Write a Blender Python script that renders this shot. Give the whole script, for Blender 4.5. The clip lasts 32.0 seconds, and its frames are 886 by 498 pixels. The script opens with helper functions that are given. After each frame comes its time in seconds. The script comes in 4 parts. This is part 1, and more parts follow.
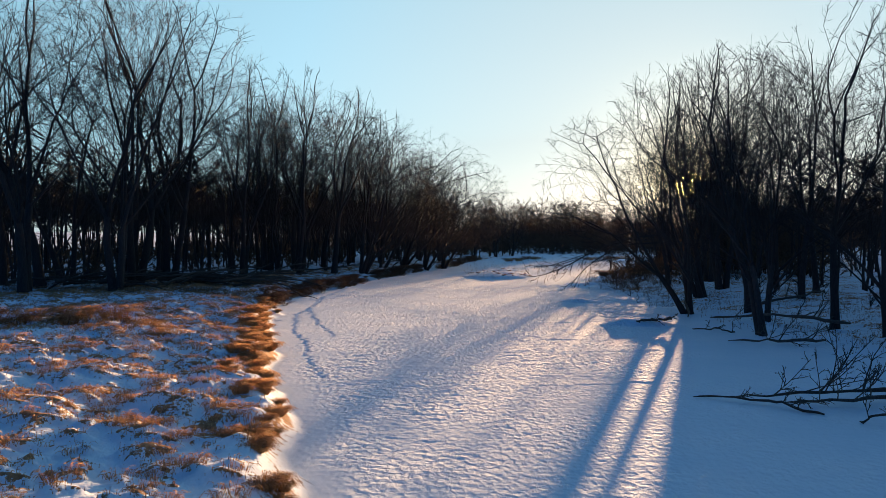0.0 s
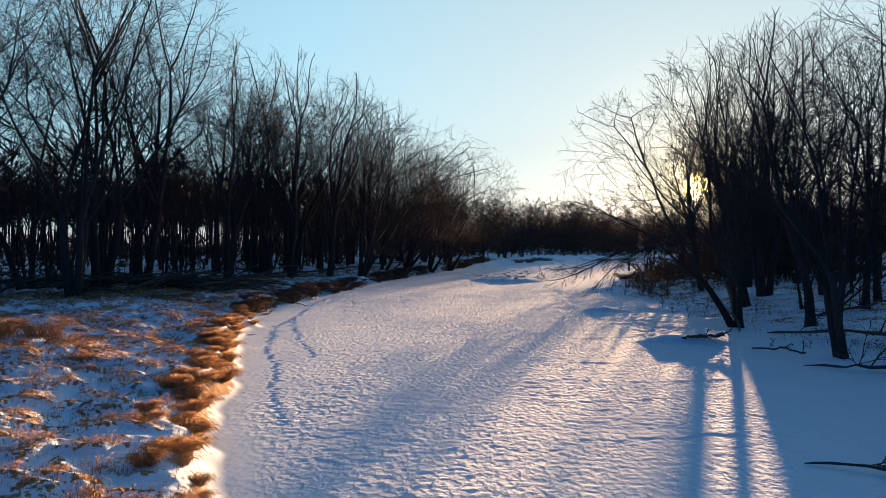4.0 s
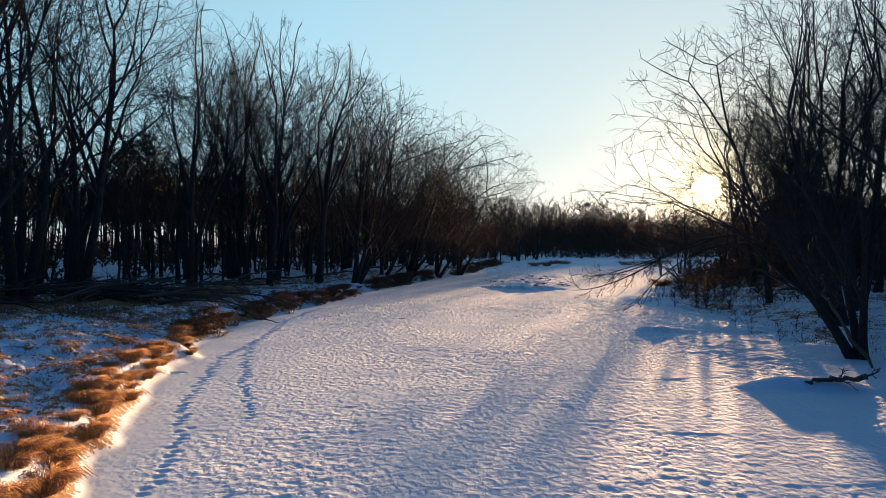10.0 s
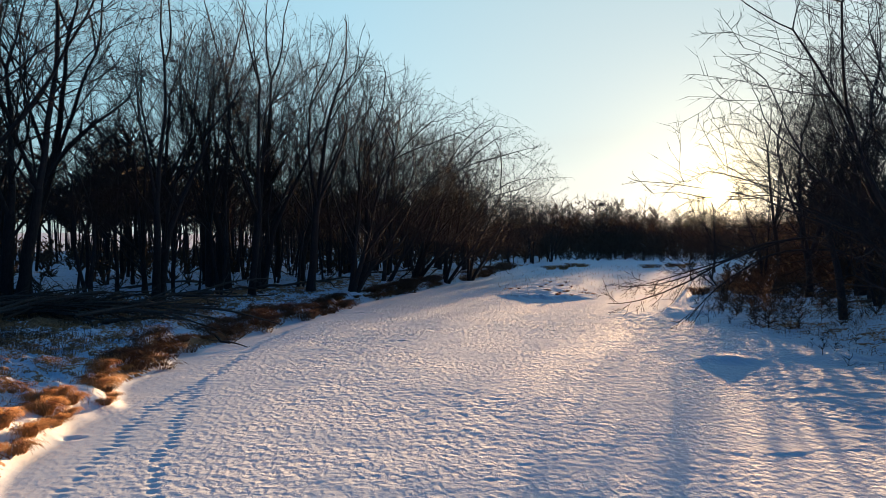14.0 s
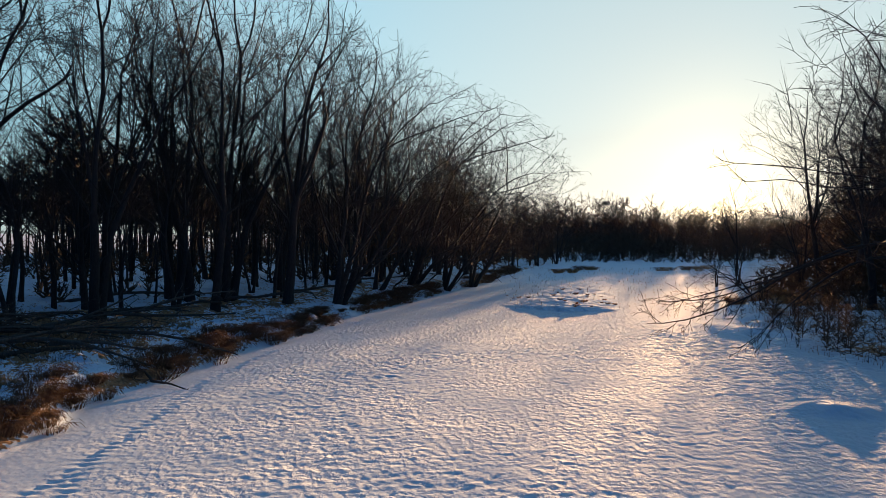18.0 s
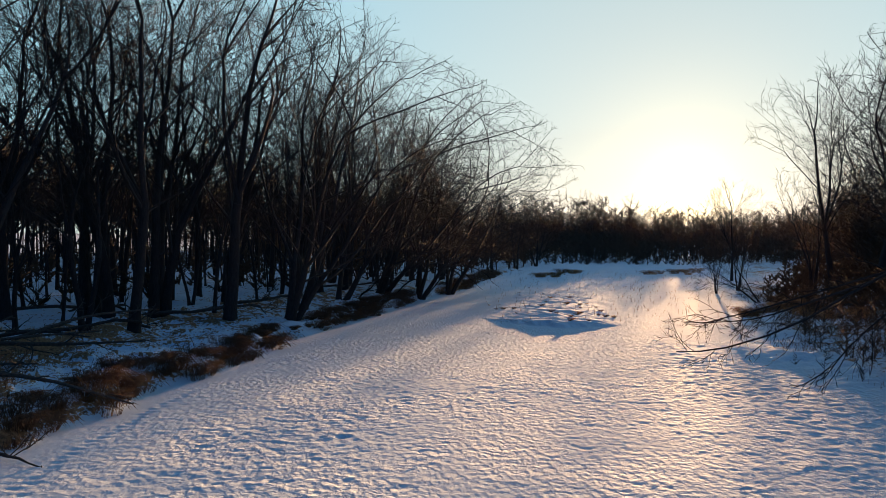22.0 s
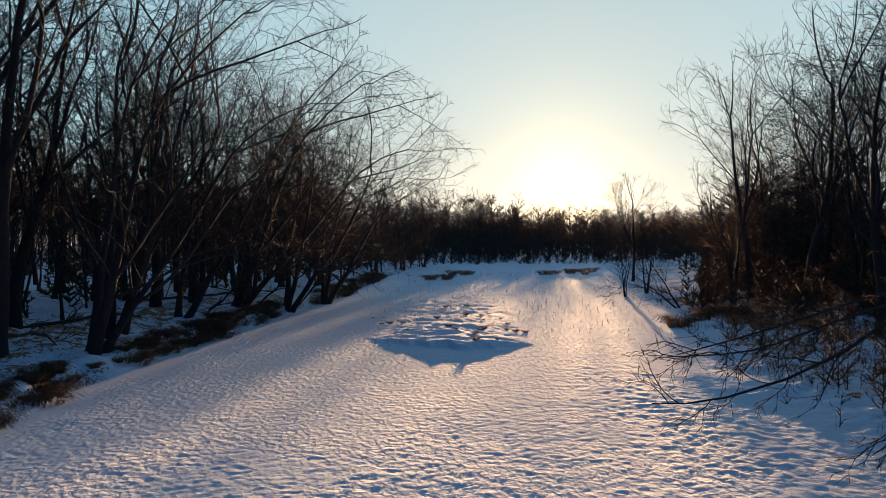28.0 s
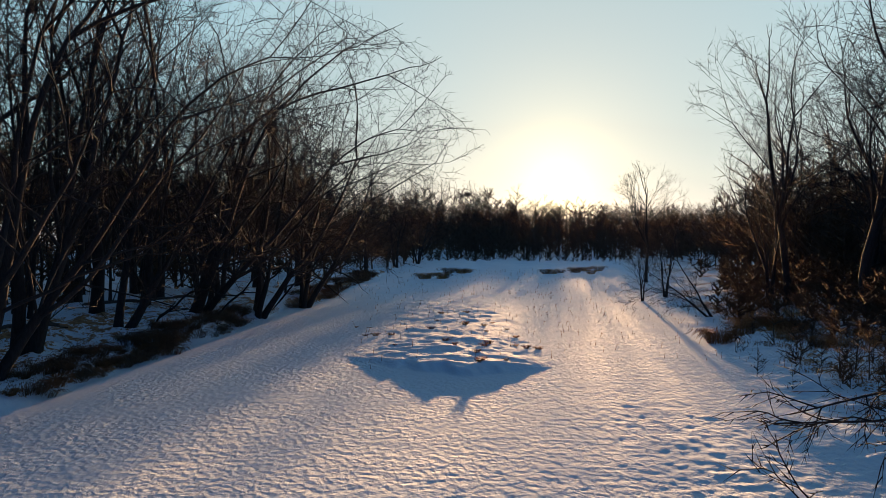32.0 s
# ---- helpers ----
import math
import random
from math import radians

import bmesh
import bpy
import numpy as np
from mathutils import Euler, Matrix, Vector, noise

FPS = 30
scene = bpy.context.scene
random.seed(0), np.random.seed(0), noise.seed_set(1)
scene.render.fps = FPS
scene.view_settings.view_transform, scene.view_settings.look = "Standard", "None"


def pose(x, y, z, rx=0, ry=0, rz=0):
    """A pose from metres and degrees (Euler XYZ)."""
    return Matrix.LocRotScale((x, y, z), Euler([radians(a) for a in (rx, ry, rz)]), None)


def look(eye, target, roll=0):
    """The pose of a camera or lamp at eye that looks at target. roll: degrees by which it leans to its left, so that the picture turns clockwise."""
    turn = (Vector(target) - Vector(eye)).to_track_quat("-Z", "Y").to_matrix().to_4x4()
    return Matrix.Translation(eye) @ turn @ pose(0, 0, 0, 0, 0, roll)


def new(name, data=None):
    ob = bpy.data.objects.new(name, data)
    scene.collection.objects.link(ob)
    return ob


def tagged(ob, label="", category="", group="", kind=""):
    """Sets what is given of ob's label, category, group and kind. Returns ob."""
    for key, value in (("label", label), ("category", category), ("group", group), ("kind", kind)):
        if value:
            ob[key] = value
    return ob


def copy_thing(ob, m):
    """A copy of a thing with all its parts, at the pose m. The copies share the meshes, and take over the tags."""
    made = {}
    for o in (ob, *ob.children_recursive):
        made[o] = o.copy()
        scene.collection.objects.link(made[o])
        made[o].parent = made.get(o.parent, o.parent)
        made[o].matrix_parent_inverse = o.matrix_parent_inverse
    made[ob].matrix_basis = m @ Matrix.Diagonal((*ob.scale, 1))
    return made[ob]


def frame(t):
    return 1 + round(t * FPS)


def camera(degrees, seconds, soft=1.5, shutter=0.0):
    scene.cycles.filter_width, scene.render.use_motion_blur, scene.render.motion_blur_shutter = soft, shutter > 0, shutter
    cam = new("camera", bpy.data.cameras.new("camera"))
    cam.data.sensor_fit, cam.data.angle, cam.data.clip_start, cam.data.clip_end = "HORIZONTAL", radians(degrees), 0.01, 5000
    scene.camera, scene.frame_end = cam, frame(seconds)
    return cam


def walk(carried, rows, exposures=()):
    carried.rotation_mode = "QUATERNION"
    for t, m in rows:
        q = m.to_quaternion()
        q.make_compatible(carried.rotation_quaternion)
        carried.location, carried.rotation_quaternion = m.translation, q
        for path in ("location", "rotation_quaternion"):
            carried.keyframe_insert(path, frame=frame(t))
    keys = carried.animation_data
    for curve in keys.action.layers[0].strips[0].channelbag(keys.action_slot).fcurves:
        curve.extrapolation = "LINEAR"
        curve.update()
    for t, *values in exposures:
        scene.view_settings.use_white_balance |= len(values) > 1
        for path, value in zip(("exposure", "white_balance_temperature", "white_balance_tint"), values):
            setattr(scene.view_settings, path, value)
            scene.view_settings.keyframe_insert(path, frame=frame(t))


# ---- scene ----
cam = camera(61.7, 32.0, 0.6)
METRES, EYE, TILT, LEAN, TURN = 48.19, 4.33, -0.6, 1.6, 0.0
ROWS = [
    (0.0, 0.0, 0.0, 0.0, 0.02, -0.67, -1.81),
    (0.5, 0.0004, 0.0146, -0.0001, 0.04, -0.69, -1.82),
    (1.0, 0.0006, 0.0298, -0.0003, 0.07, -0.68, -1.84),
    (1.5, 0.001, 0.045, -0.0005, 0.15, -0.69, -1.85),
    (2.0, 0.0012, 0.0604, -0.0007, 0.24, -0.68, -1.87),
    (2.5, 0.0013, 0.0756, -0.0007, 0.32, -0.68, -1.91),
    (3.0, 0.0012, 0.091, -0.0009, 0.4, -0.67, -1.93),
    (3.5, 0.001, 0.1062, -0.0009, 0.46, -0.67, -1.96),
    (5.5, 0.0012, 0.1669, -0.0013, 0.78, -0.56, -1.88),
    (6.0, 0.0009, 0.1825, -0.0015, 0.78, -0.54, -1.87),
    (6.5, 0.0007, 0.1979, -0.002, 0.78, -0.5, -1.89),
    (7.0, 0.0003, 0.2138, -0.0024, 0.79, -0.49, -1.93),
    (7.5, 0.0002, 0.2297, -0.0029, 0.8, -0.49, -1.92),
    (8.0, -0.0001, 0.246, -0.0032, 0.79, -0.5, -1.92),
    (8.5, -0.0001, 0.2621, -0.0037, 0.8, -0.47, -1.91),
    (9.0, -0.0004, 0.2785, -0.0037, 0.87, -0.5, -1.94),
    (9.5, -0.0006, 0.2947, -0.0035, 1.02, -0.51, -1.96),
    (10.0, -0.001, 0.3114, -0.0035, 1.2, -0.51, -1.97),
    (10.5, -0.0013, 0.3282, -0.0034, 1.39, -0.51, -1.92),
    (11.0, -0.0018, 0.3452, -0.0031, 1.57, -0.53, -1.94),
    (11.5, -0.0022, 0.362, -0.0025, 1.68, -0.55, -1.99),
    (12.0, -0.0027, 0.3791, -0.0019, 1.76, -0.55, -1.98),
    (12.5, -0.0032, 0.3959, -0.0011, 1.83, -0.55, -2.0),
    (13.0, -0.0038, 0.413, -0.0003, 1.86, -0.55, -2.0),
    (13.5, -0.0044, 0.43, 0.0003, 1.87, -0.56, -2.04),
    (14.0, -0.005, 0.4472, 0.0007, 1.87, -0.55, -2.04),
    (14.5, -0.0055, 0.4644, 0.0014, 1.87, -0.57, -2.07),
    (16.5, -0.009, 0.5312, 0.0038, 1.76, -0.58, -1.86),
    (17.0, -0.0096, 0.5491, 0.0042, 1.78, -0.57, -1.87),
    (17.5, -0.0103, 0.5665, 0.0046, 1.77, -0.56, -1.9),
    (18.0, -0.0112, 0.5839, 0.005, 1.75, -0.56, -1.92),
    (18.5, -0.0118, 0.6008, 0.0054, 1.7, -0.56, -1.94),
    (19.0, -0.0126, 0.6175, 0.0059, 1.58, -0.55, -1.96),
    (19.5, -0.0133, 0.6338, 0.0064, 1.34, -0.53, -2.0),
    (20.0, -0.0139, 0.6501, 0.0068, 1.06, -0.52, -2.0),
    (20.5, -0.0143, 0.6662, 0.0072, 0.77, -0.51, -1.98),
    (21.0, -0.0148, 0.6822, 0.0079, 0.4, -0.52, -1.99),
    (21.5, -0.015, 0.6976, 0.0082, 0.04, -0.5, -1.99),
    (22.0, -0.0151, 0.7128, 0.0086, -0.29, -0.5, -1.98),
    (22.5, -0.015, 0.7277, 0.0088, -0.74, -0.47, -1.97),
    (23.0, -0.0147, 0.7425, 0.0094, -1.41, -0.49, -1.98),
    (23.5, -0.0145, 0.7561, 0.0096, -3.0, -0.44, -2.0),
    (24.0, -0.0142, 0.7696, 0.0099, -4.55, -0.43, -1.96),
    (24.5, -0.0137, 0.7834, 0.0103, -5.82, -0.47, -1.93),
    (25.0, -0.0131, 0.7976, 0.0104, -7.01, -0.46, -1.94),
    (25.5, -0.0119, 0.8107, 0.0111, -7.93, -0.53, -1.88),
    (26.0, -0.0105, 0.8248, 0.0116, -8.3, -0.58, -1.85),
    (26.5, -0.0087, 0.8389, 0.0121, -8.59, -0.64, -1.83),
    (28.5, -0.0, 0.8955, 0.009, -9.24, -0.23, -1.53),
    (29.0, 0.002, 0.9105, 0.0095, -9.27, -0.31, -1.56),
    (29.5, 0.0041, 0.9253, 0.0099, -9.29, -0.38, -1.6),
    (30.0, 0.0063, 0.9399, 0.0102, -9.32, -0.44, -1.64),
    (30.5, 0.0088, 0.9544, 0.0103, -9.35, -0.47, -1.75),
    (31.0, 0.0112, 0.969, 0.0106, -9.4, -0.54, -1.82),
    (31.5, 0.0135, 0.9831, 0.0112, -9.47, -0.63, -1.94),
    (32.0, 0.0155, 0.9971, 0.0115, -9.55, -0.69, -2.06),
]
EXPOSURE = [(0, 2.04, 5380, 8), (13, 1.99, 5480, 8), (23, 1.94, 5680, 8), (32, 1.8, 5680, 8)]
walk(cam, [(t, pose(0, 0, EYE, TILT, LEAN, TURN) @ pose(METRES * x, METRES * y, METRES * z, 90 + pitch, roll, yaw)) for t, x, y, z, yaw, pitch, roll in ROWS], EXPOSURE)

# ---- light ----
SUN_AZ, SUN_EL = radians(18.3), radians(3.5)
SUN_DIR = Vector((math.sin(SUN_AZ) * math.cos(SUN_EL), math.cos(SUN_AZ) * math.cos(SUN_EL), math.sin(SUN_EL)))
world = bpy.data.worlds.new("winter_sky")
scene.world = world
world.use_nodes = True
wn, wl = world.node_tree.nodes, world.node_tree.links
wn.clear()
sky = wn.new("ShaderNodeTexSky")
sky.sky_type = "NISHITA"
sky.sun_disc = False
sky.sun_elevation, sky.sun_rotation = SUN_EL, SUN_AZ
sky.air_density, sky.dust_density, sky.ozone_density = 1.0, 0.1, 3.0
back = wn.new("ShaderNodeBackground")
back.inputs["Strength"].default_value = 0.085
level = wn.new("ShaderNodeGamma")
level.inputs["Gamma"].default_value = 0.5
tint = wn.new("ShaderNodeHueSaturation")
tint.inputs["Hue"].default_value = 0.472
tint.inputs["Saturation"].default_value = 0.48
# the sun's own disc and the bright air round it
way = wn.new("ShaderNodeTexCoord")
dot = wn.new("ShaderNodeVectorMath")
dot.operation = "DOT_PRODUCT"
dot.inputs[1].default_value = SUN_DIR
wl.new(way.outputs["Generated"], dot.inputs[0])
disc = wn.new("ShaderNodeMapRange")
disc.interpolation_type = "SMOOTHSTEP"
for key, value in (("From Min", math.cos(radians(1.1))), ("From Max", math.cos(radians(0.4))), ("To Max", 120.0)):
    disc.inputs[key].default_value = value
wl.new(dot.outputs["Value"], disc.inputs["Value"])
last = disc.outputs["Result"]
for power, gain in ((900.0, 4.0), (160.0, 1.3), (24.0, 0.12)):
    halo = wn.new("ShaderNodeMath")
    halo.operation = "POWER"
    halo.inputs[1].default_value = power
    wl.new(dot.outputs["Value"], halo.inputs[0])
    both = wn.new("ShaderNodeMath")
    both.operation = "MULTIPLY_ADD"
    both.inputs[1].default_value = gain
    wl.new(halo.outputs[0], both.inputs[0])
    wl.new(last, both.inputs[2])
    last = both.outputs[0]
glow = wn.new("ShaderNodeMixRGB")
glow.blend_type = "ADD"
glow.inputs[0].default_value = 1.0
warm = wn.new("ShaderNodeMixRGB")
warm.blend_type = "MULTIPLY"
warm.inputs[0].default_value = 1.0
warm.inputs[2].default_value = (1.0, 0.64, 0.16, 1)
wl.new(both.outputs[0], warm.inputs[1])
wout = wn.new("ShaderNodeOutputWorld")
wl.new(sky.outputs[0], level.inputs["Color"])
wl.new(level.outputs[0], tint.inputs["Color"])
evening = wn.new("ShaderNodeMixRGB")
evening.blend_type = "MULTIPLY"
evening.inputs[0].default_value = 1.0
# warm towards the sun, bluer towards the far side of the sky
cast = wn.new("ShaderNodeValToRGB")
tones = cast.color_ramp.elements
tones.new(0.5)
tones.new(0.6)
for spot, place, colour in zip(tones, (0.0, 0.62, 0.86, 0.99), ((0.085, 0.29, 0.69), (0.98, 1.25, 1.25), (1.26, 1.45, 1.38), (1.52, 1.38, 1.14))):
    spot.position, spot.color = place, (*colour, 1)
wl.new(dot.outputs["Value"], cast.inputs[0])
wl.new(cast.outputs[0], evening.inputs[2])
wl.new(tint.outputs[0], evening.inputs[1])
wl.new(evening.outputs[0], glow.inputs[1])
wl.new(warm.outputs[0], glow.inputs[2])
wl.new(glow.outputs[0], back.inputs["Color"])
wl.new(back.outputs[0], wout.inputs["Surface"])
sun = new("sun", bpy.data.lights.new("sun", "SUN"))
sun.data.energy, sun.data.angle, sun.data.color = 6.4, radians(0.6), (1.0, 0.55, 0.235)
sun.matrix_world = look(SUN_DIR * 200, (0, 0, 0))

# ---- materials ----


def material(name, rough=0.9):
    m = bpy.data.materials.new(name)
    m.use_nodes = True
    n, l = m.node_tree.nodes, m.node_tree.links
    b = n["Principled BSDF"]
    b.inputs["Roughness"].default_value = rough
    b.inputs["Specular IOR Level"].default_value = 0.25
    return m, n, l, b


def node(n, kind, **values):
    made = n.new(kind)
    for key, value in values.items():
        made.inputs[key.replace("_", " ")].default_value = value
    return made


def ramp(n, stops):
    made = n.new("ShaderNodeValToRGB")
    els = made.color_ramp.elements
    while len(els) < len(stops):
        els.new(0.5)
    for e, (at, colour) in zip(els, stops):
        e.position, e.color = at, (*colour, 1)
    return made


def snow_material():
    m, n, l, b = material("snow", 0.9)
    b.inputs["Specular IOR Level"].default_value = 0.06
    geo = n.new("ShaderNodeNewGeometry")
    fine = node(n, "ShaderNodeTexNoise", Scale=11.0, Detail=4.0, Roughness=0.55)
    broad = node(n, "ShaderNodeTexNoise", Scale=0.35, Detail=4.0)
    specks = node(n, "ShaderNodeTexNoise", Scale=7.5, Detail=5.0, Roughness=0.65)
    for t in (fine, broad, specks):
        l.new(geo.outputs["Position"], t.inputs["Vector"])
    tone = ramp(n, [(0.3, (0.58, 0.655, 0.745)), (0.7, (0.68, 0.725, 0.79))])
    l.new(broad.outputs["Fac"], tone.inputs[0])
    cover = n.new("ShaderNodeAttribute")
    cover.attribute_name = "litter"
    add = n.new("ShaderNodeMath")
    add.operation = "ADD"
    l.new(cover.outputs["Fac"], add.inputs[0])
    l.new(specks.outputs["Fac"], add.inputs[1])
    mask = ramp(n, [(0.98, (0, 0, 0)), (1.08, (1, 1, 1))])
    l.new(add.outputs[0], mask.inputs[0])
    soil = ramp(n, [(0.35, (0.18, 0.1, 0.052)), (0.65, (0.38, 0.225, 0.115))])
    l.new(fine.outputs["Fac"], soil.inputs[0])
    mix = n.new("ShaderNodeMixRGB")
    l.new(mask.outputs[0], mix.inputs[0])
    l.new(tone.outputs[0], mix.inputs[1])
    l.new(soil.outputs[0], mix.inputs[2])
    l.new(mix.outputs[0], b.inputs["Base Color"])
    # wind-cut scales on the crust: shallow cups with crisp rims, stretched across the wind
    comb = node(n, "ShaderNodeMapping", Scale=(6.2, 4.6, 1.0), Rotation=(0, 0, 0.12))
    l.new(geo.outputs["Position"], comb.inputs["Vector"])
    bend = node(n, "ShaderNodeTexNoise", Scale=0.8, Detail=2.0)
    l.new(comb.outputs[0], bend.inputs["Vector"])
    shift = n.new("ShaderNodeVectorMath")
    shift.operation = "MULTIPLY_ADD"
    shift.inputs[1].default_value = (1.1, 1.1, 0)
    l.new(bend.outputs["Color"], shift.inputs[0])
    l.new(comb.outputs[0], shift.inputs[2])
    cups = n.new("ShaderNodeTexVoronoi")
    cups.feature = "SMOOTH_F1"
    cups.voronoi_dimensions = "2D"
    cups.inputs["Scale"].default_value = 1.0
    cups.inputs["Smoothness"].default_value = 0.45
    l.new(shift.outputs[0], cups.inputs["Vector"])
    ripple = node(n, "ShaderNodeTexNoise", Scale=0.8, Detail=4.0, Roughness=0.6, Distortion=0.9)
    l.new(comb.outputs[0], ripple.inputs["Vector"])
    crust = n.new("ShaderNodeMath")
    crust.operation = "MULTIPLY_ADD"
    crust.inputs[1].default_value = 0.6
    l.new(cups.outputs["Distance"], crust.inputs[0])
    l.new(ripple.outputs["Fac"], crust.inputs[2])
    calm = ramp(n, [(0.36, (0.3, 0.3, 0.3)), (0.6, (1, 1, 1))])
    l.new(broad.outputs["Fac"], calm.inputs[0])
    crusted = n.new("ShaderNodeAttribute")
    crusted.attribute_name = "crust"
    power = n.new("ShaderNodeMath")
    power.operation = "MULTIPLY"
    l.new(calm.outputs[0], power.inputs[0])
    l.new(crusted.outputs["Fac"], power.inputs[1])
    waves = node(n, "ShaderNodeBump", Distance=0.05)
    l.new(power.outputs[0], waves.inputs["Strength"])
    l.new(crust.outputs[0], waves.inputs["Height"])
    bump = node(n, "ShaderNodeBump", Distance=0.018)
    l.new(power.outputs[0], bump.inputs["Strength"])
    l.new(fine.outputs["Fac"], bump.inputs["Height"])
    l.new(waves.outputs[0], bump.inputs["Normal"])
    l.new(bump.outputs[0], b.inputs["Normal"])
    return m


def bark_material(name, dark, light):
    m, n, l, b = material(name, 0.95)
    geo = n.new("ShaderNodeNewGeometry")
    stretch = node(n, "ShaderNodeMapping", Scale=(9, 9, 1.6))
    tex = node(n, "ShaderNodeTexNoise", Scale=2.5, Detail=6.0, Roughness=0.7)
    l.new(geo.outputs["Position"], stretch.inputs["Vector"])
    l.new(stretch.outputs[0], tex.inputs["Vector"])
    info = n.new("ShaderNodeObjectInfo")
    col = ramp(n, [(0.3, dark), (0.7, light)])
    l.new(tex.outputs["Fac"], col.inputs[0])
    hsv = n.new("ShaderNodeHueSaturation")
    span = node(n, "ShaderNodeMapRange", To_Min=0.75, To_Max=1.25)
    l.new(info.outputs["Random"], span.inputs["Value"])
    l.new(span.outputs[0], hsv.inputs["Value"])
    l.new(col.outputs[0], hsv.inputs["Color"])
    l.new(hsv.outputs[0], b.inputs["Base Color"])
    bump = node(n, "ShaderNodeBump", Strength=0.7, Distance=0.03)
    l.new(tex.outputs["Fac"], bump.inputs["Height"])
    l.new(bump.outputs[0], b.inputs["Normal"])
    return m


def grass_material(name, dark, light):
    m, n, l, b = material(name, 0.8)
    geo = n.new("ShaderNodeNewGeometry")
    col = ramp(n, [(0.0, dark), (1.0, light)])
    l.new(geo.outputs["Random Per Island"], col.inputs[0])
    l.new(col.outputs[0], b.inputs["Base Color"])
    glow = n.new("ShaderNodeBsdfTranslucent")
    l.new(col.outputs[0], glow.inputs["Color"])
    mix = n.new("ShaderNodeMixShader")
    mix.inputs[0].default_value = 0.45
    l.new(b.outputs[0], mix.inputs[1])
    l.new(glow.outputs[0], mix.inputs[2])
    l.new(mix.outputs[0], n["Material Output"].inputs["Surface"])
    return m


SNOW = snow_material()
BARK = bark_material("bark", (0.02, 0.017, 0.0165), (0.05, 0.043, 0.04))
TWIG = bark_material("twig_bark", (0.012, 0.0105, 0.0102), (0.032, 0.027, 0.025))
# brown brush, lightened beyond its own colour to imitate veiling sun glare
BROWN_VEIL_TWIG = bark_material("brown_veiled_brush", (0.035, 0.022, 0.014), (0.10, 0.064, 0.038))
DEADWOOD = bark_material("dead_wood", (0.03, 0.025, 0.021), (0.12, 0.095, 0.075))
GRASS = grass_material("dry_grass", (0.30, 0.17, 0.075), (0.68, 0.43, 0.2))
SEDGE = grass_material("dead_sedge", (0.12, 0.065, 0.03), (0.36, 0.2, 0.09))

MATTED = grass_material("matted_dead_grass", (0.1, 0.063, 0.041), (0.27, 0.168, 0.1))

# ---- ground ----
RNG = np.random.default_rng(7)
LATTICE = RNG.random((4, 256, 256))


def vnoise(x, y, k=0):
    """Smooth value noise from 0 to 1 on a lattice of unit cells."""
    x, y = np.asarray(x, float), np.asarray(y, float)
    i, j = np.floor(x).astype(int), np.floor(y).astype(int)
    u, v = x - i, y - j
    u, v = u * u * (3 - 2 * u), v * v * (3 - 2 * v)
    g = LATTICE[k]
    a, b = g[i % 256, j % 256], g[(i + 1) % 256, j % 256]
    c, d = g[i % 256, (j + 1) % 256], g[(i + 1) % 256, (j + 1) % 256]
    return (a * (1 - u) + b * u) * (1 - v) + (c * (1 - u) + d * u) * v


def step(a, b, x):
    s = np.clip((x - a) / (b - a), 0, 1)
    return s * s * (3 - 2 * s)


LEFT_Y = (-60, 0, 6, 12, 16, 21.5, 28, 36.5, 42, 46, 52, 58, 66, 75, 85, 95, 107, 125, 150, 185, 300)
LEFT_X = (-6, -0.9, -1.4, -2.2, -3.1, -4.8, -6.5, -8.5, -9.5, -9.8, -8.9, -7.9, -6.7, -4.4, -1.6, 1.5, 4.5, 8.5, 15, 26, 60)
RIGHT_Y = (-60, 0, 24, 31, 40, 50, 57, 60.6, 64, 70, 77, 87, 105, 120, 150, 185, 300)
RIGHT_X = (16, 16, 14.2, 12.6, 11.4, 10.6, 10.2, 10.3, 11.4, 13.4, 16.2, 19.3, 25.5, 31, 42, 56, 100)


# the edge of the woods on the left bank
EDGE_Y = (20, 36, 42, 50, 58, 61, 68, 71, 76, 81, 86, 97, 110, 125, 160)
EDGE_X = (-40, -28, -22, -19, -15.8, -12, -9.8, -8.0, -6.6, -4.5, -2.2, 1.5, 5.0, 9.0, 19)


def bank_left(x, y):
    """How far a point lies inside the left bank."""
    edge = np.interp(y, LEFT_Y, LEFT_X) + 0.9 * (vnoise(y / 2.3, 3.3) - 0.5) + 0.35 * (vnoise(y / 0.9, 8.1) - 0.5)
    return edge - x


def bank_right(x, y):
    return x - np.interp(y, RIGHT_Y, RIGHT_X) - 1.2 * (vnoise(y / 3.0, 5.5) - 0.5)


def bar_front(x):
    return 69.6 + 0.28 * (x - 5.0) ** 2 * (x < 5) + 0.12 * (x - 5.0) ** 2 * (x >= 5) + 1.5 * (vnoise(x / 1.1, 2.2) - 0.5) + 0.7 * (vnoise(x / 0.35, 6.2) - 0.5)


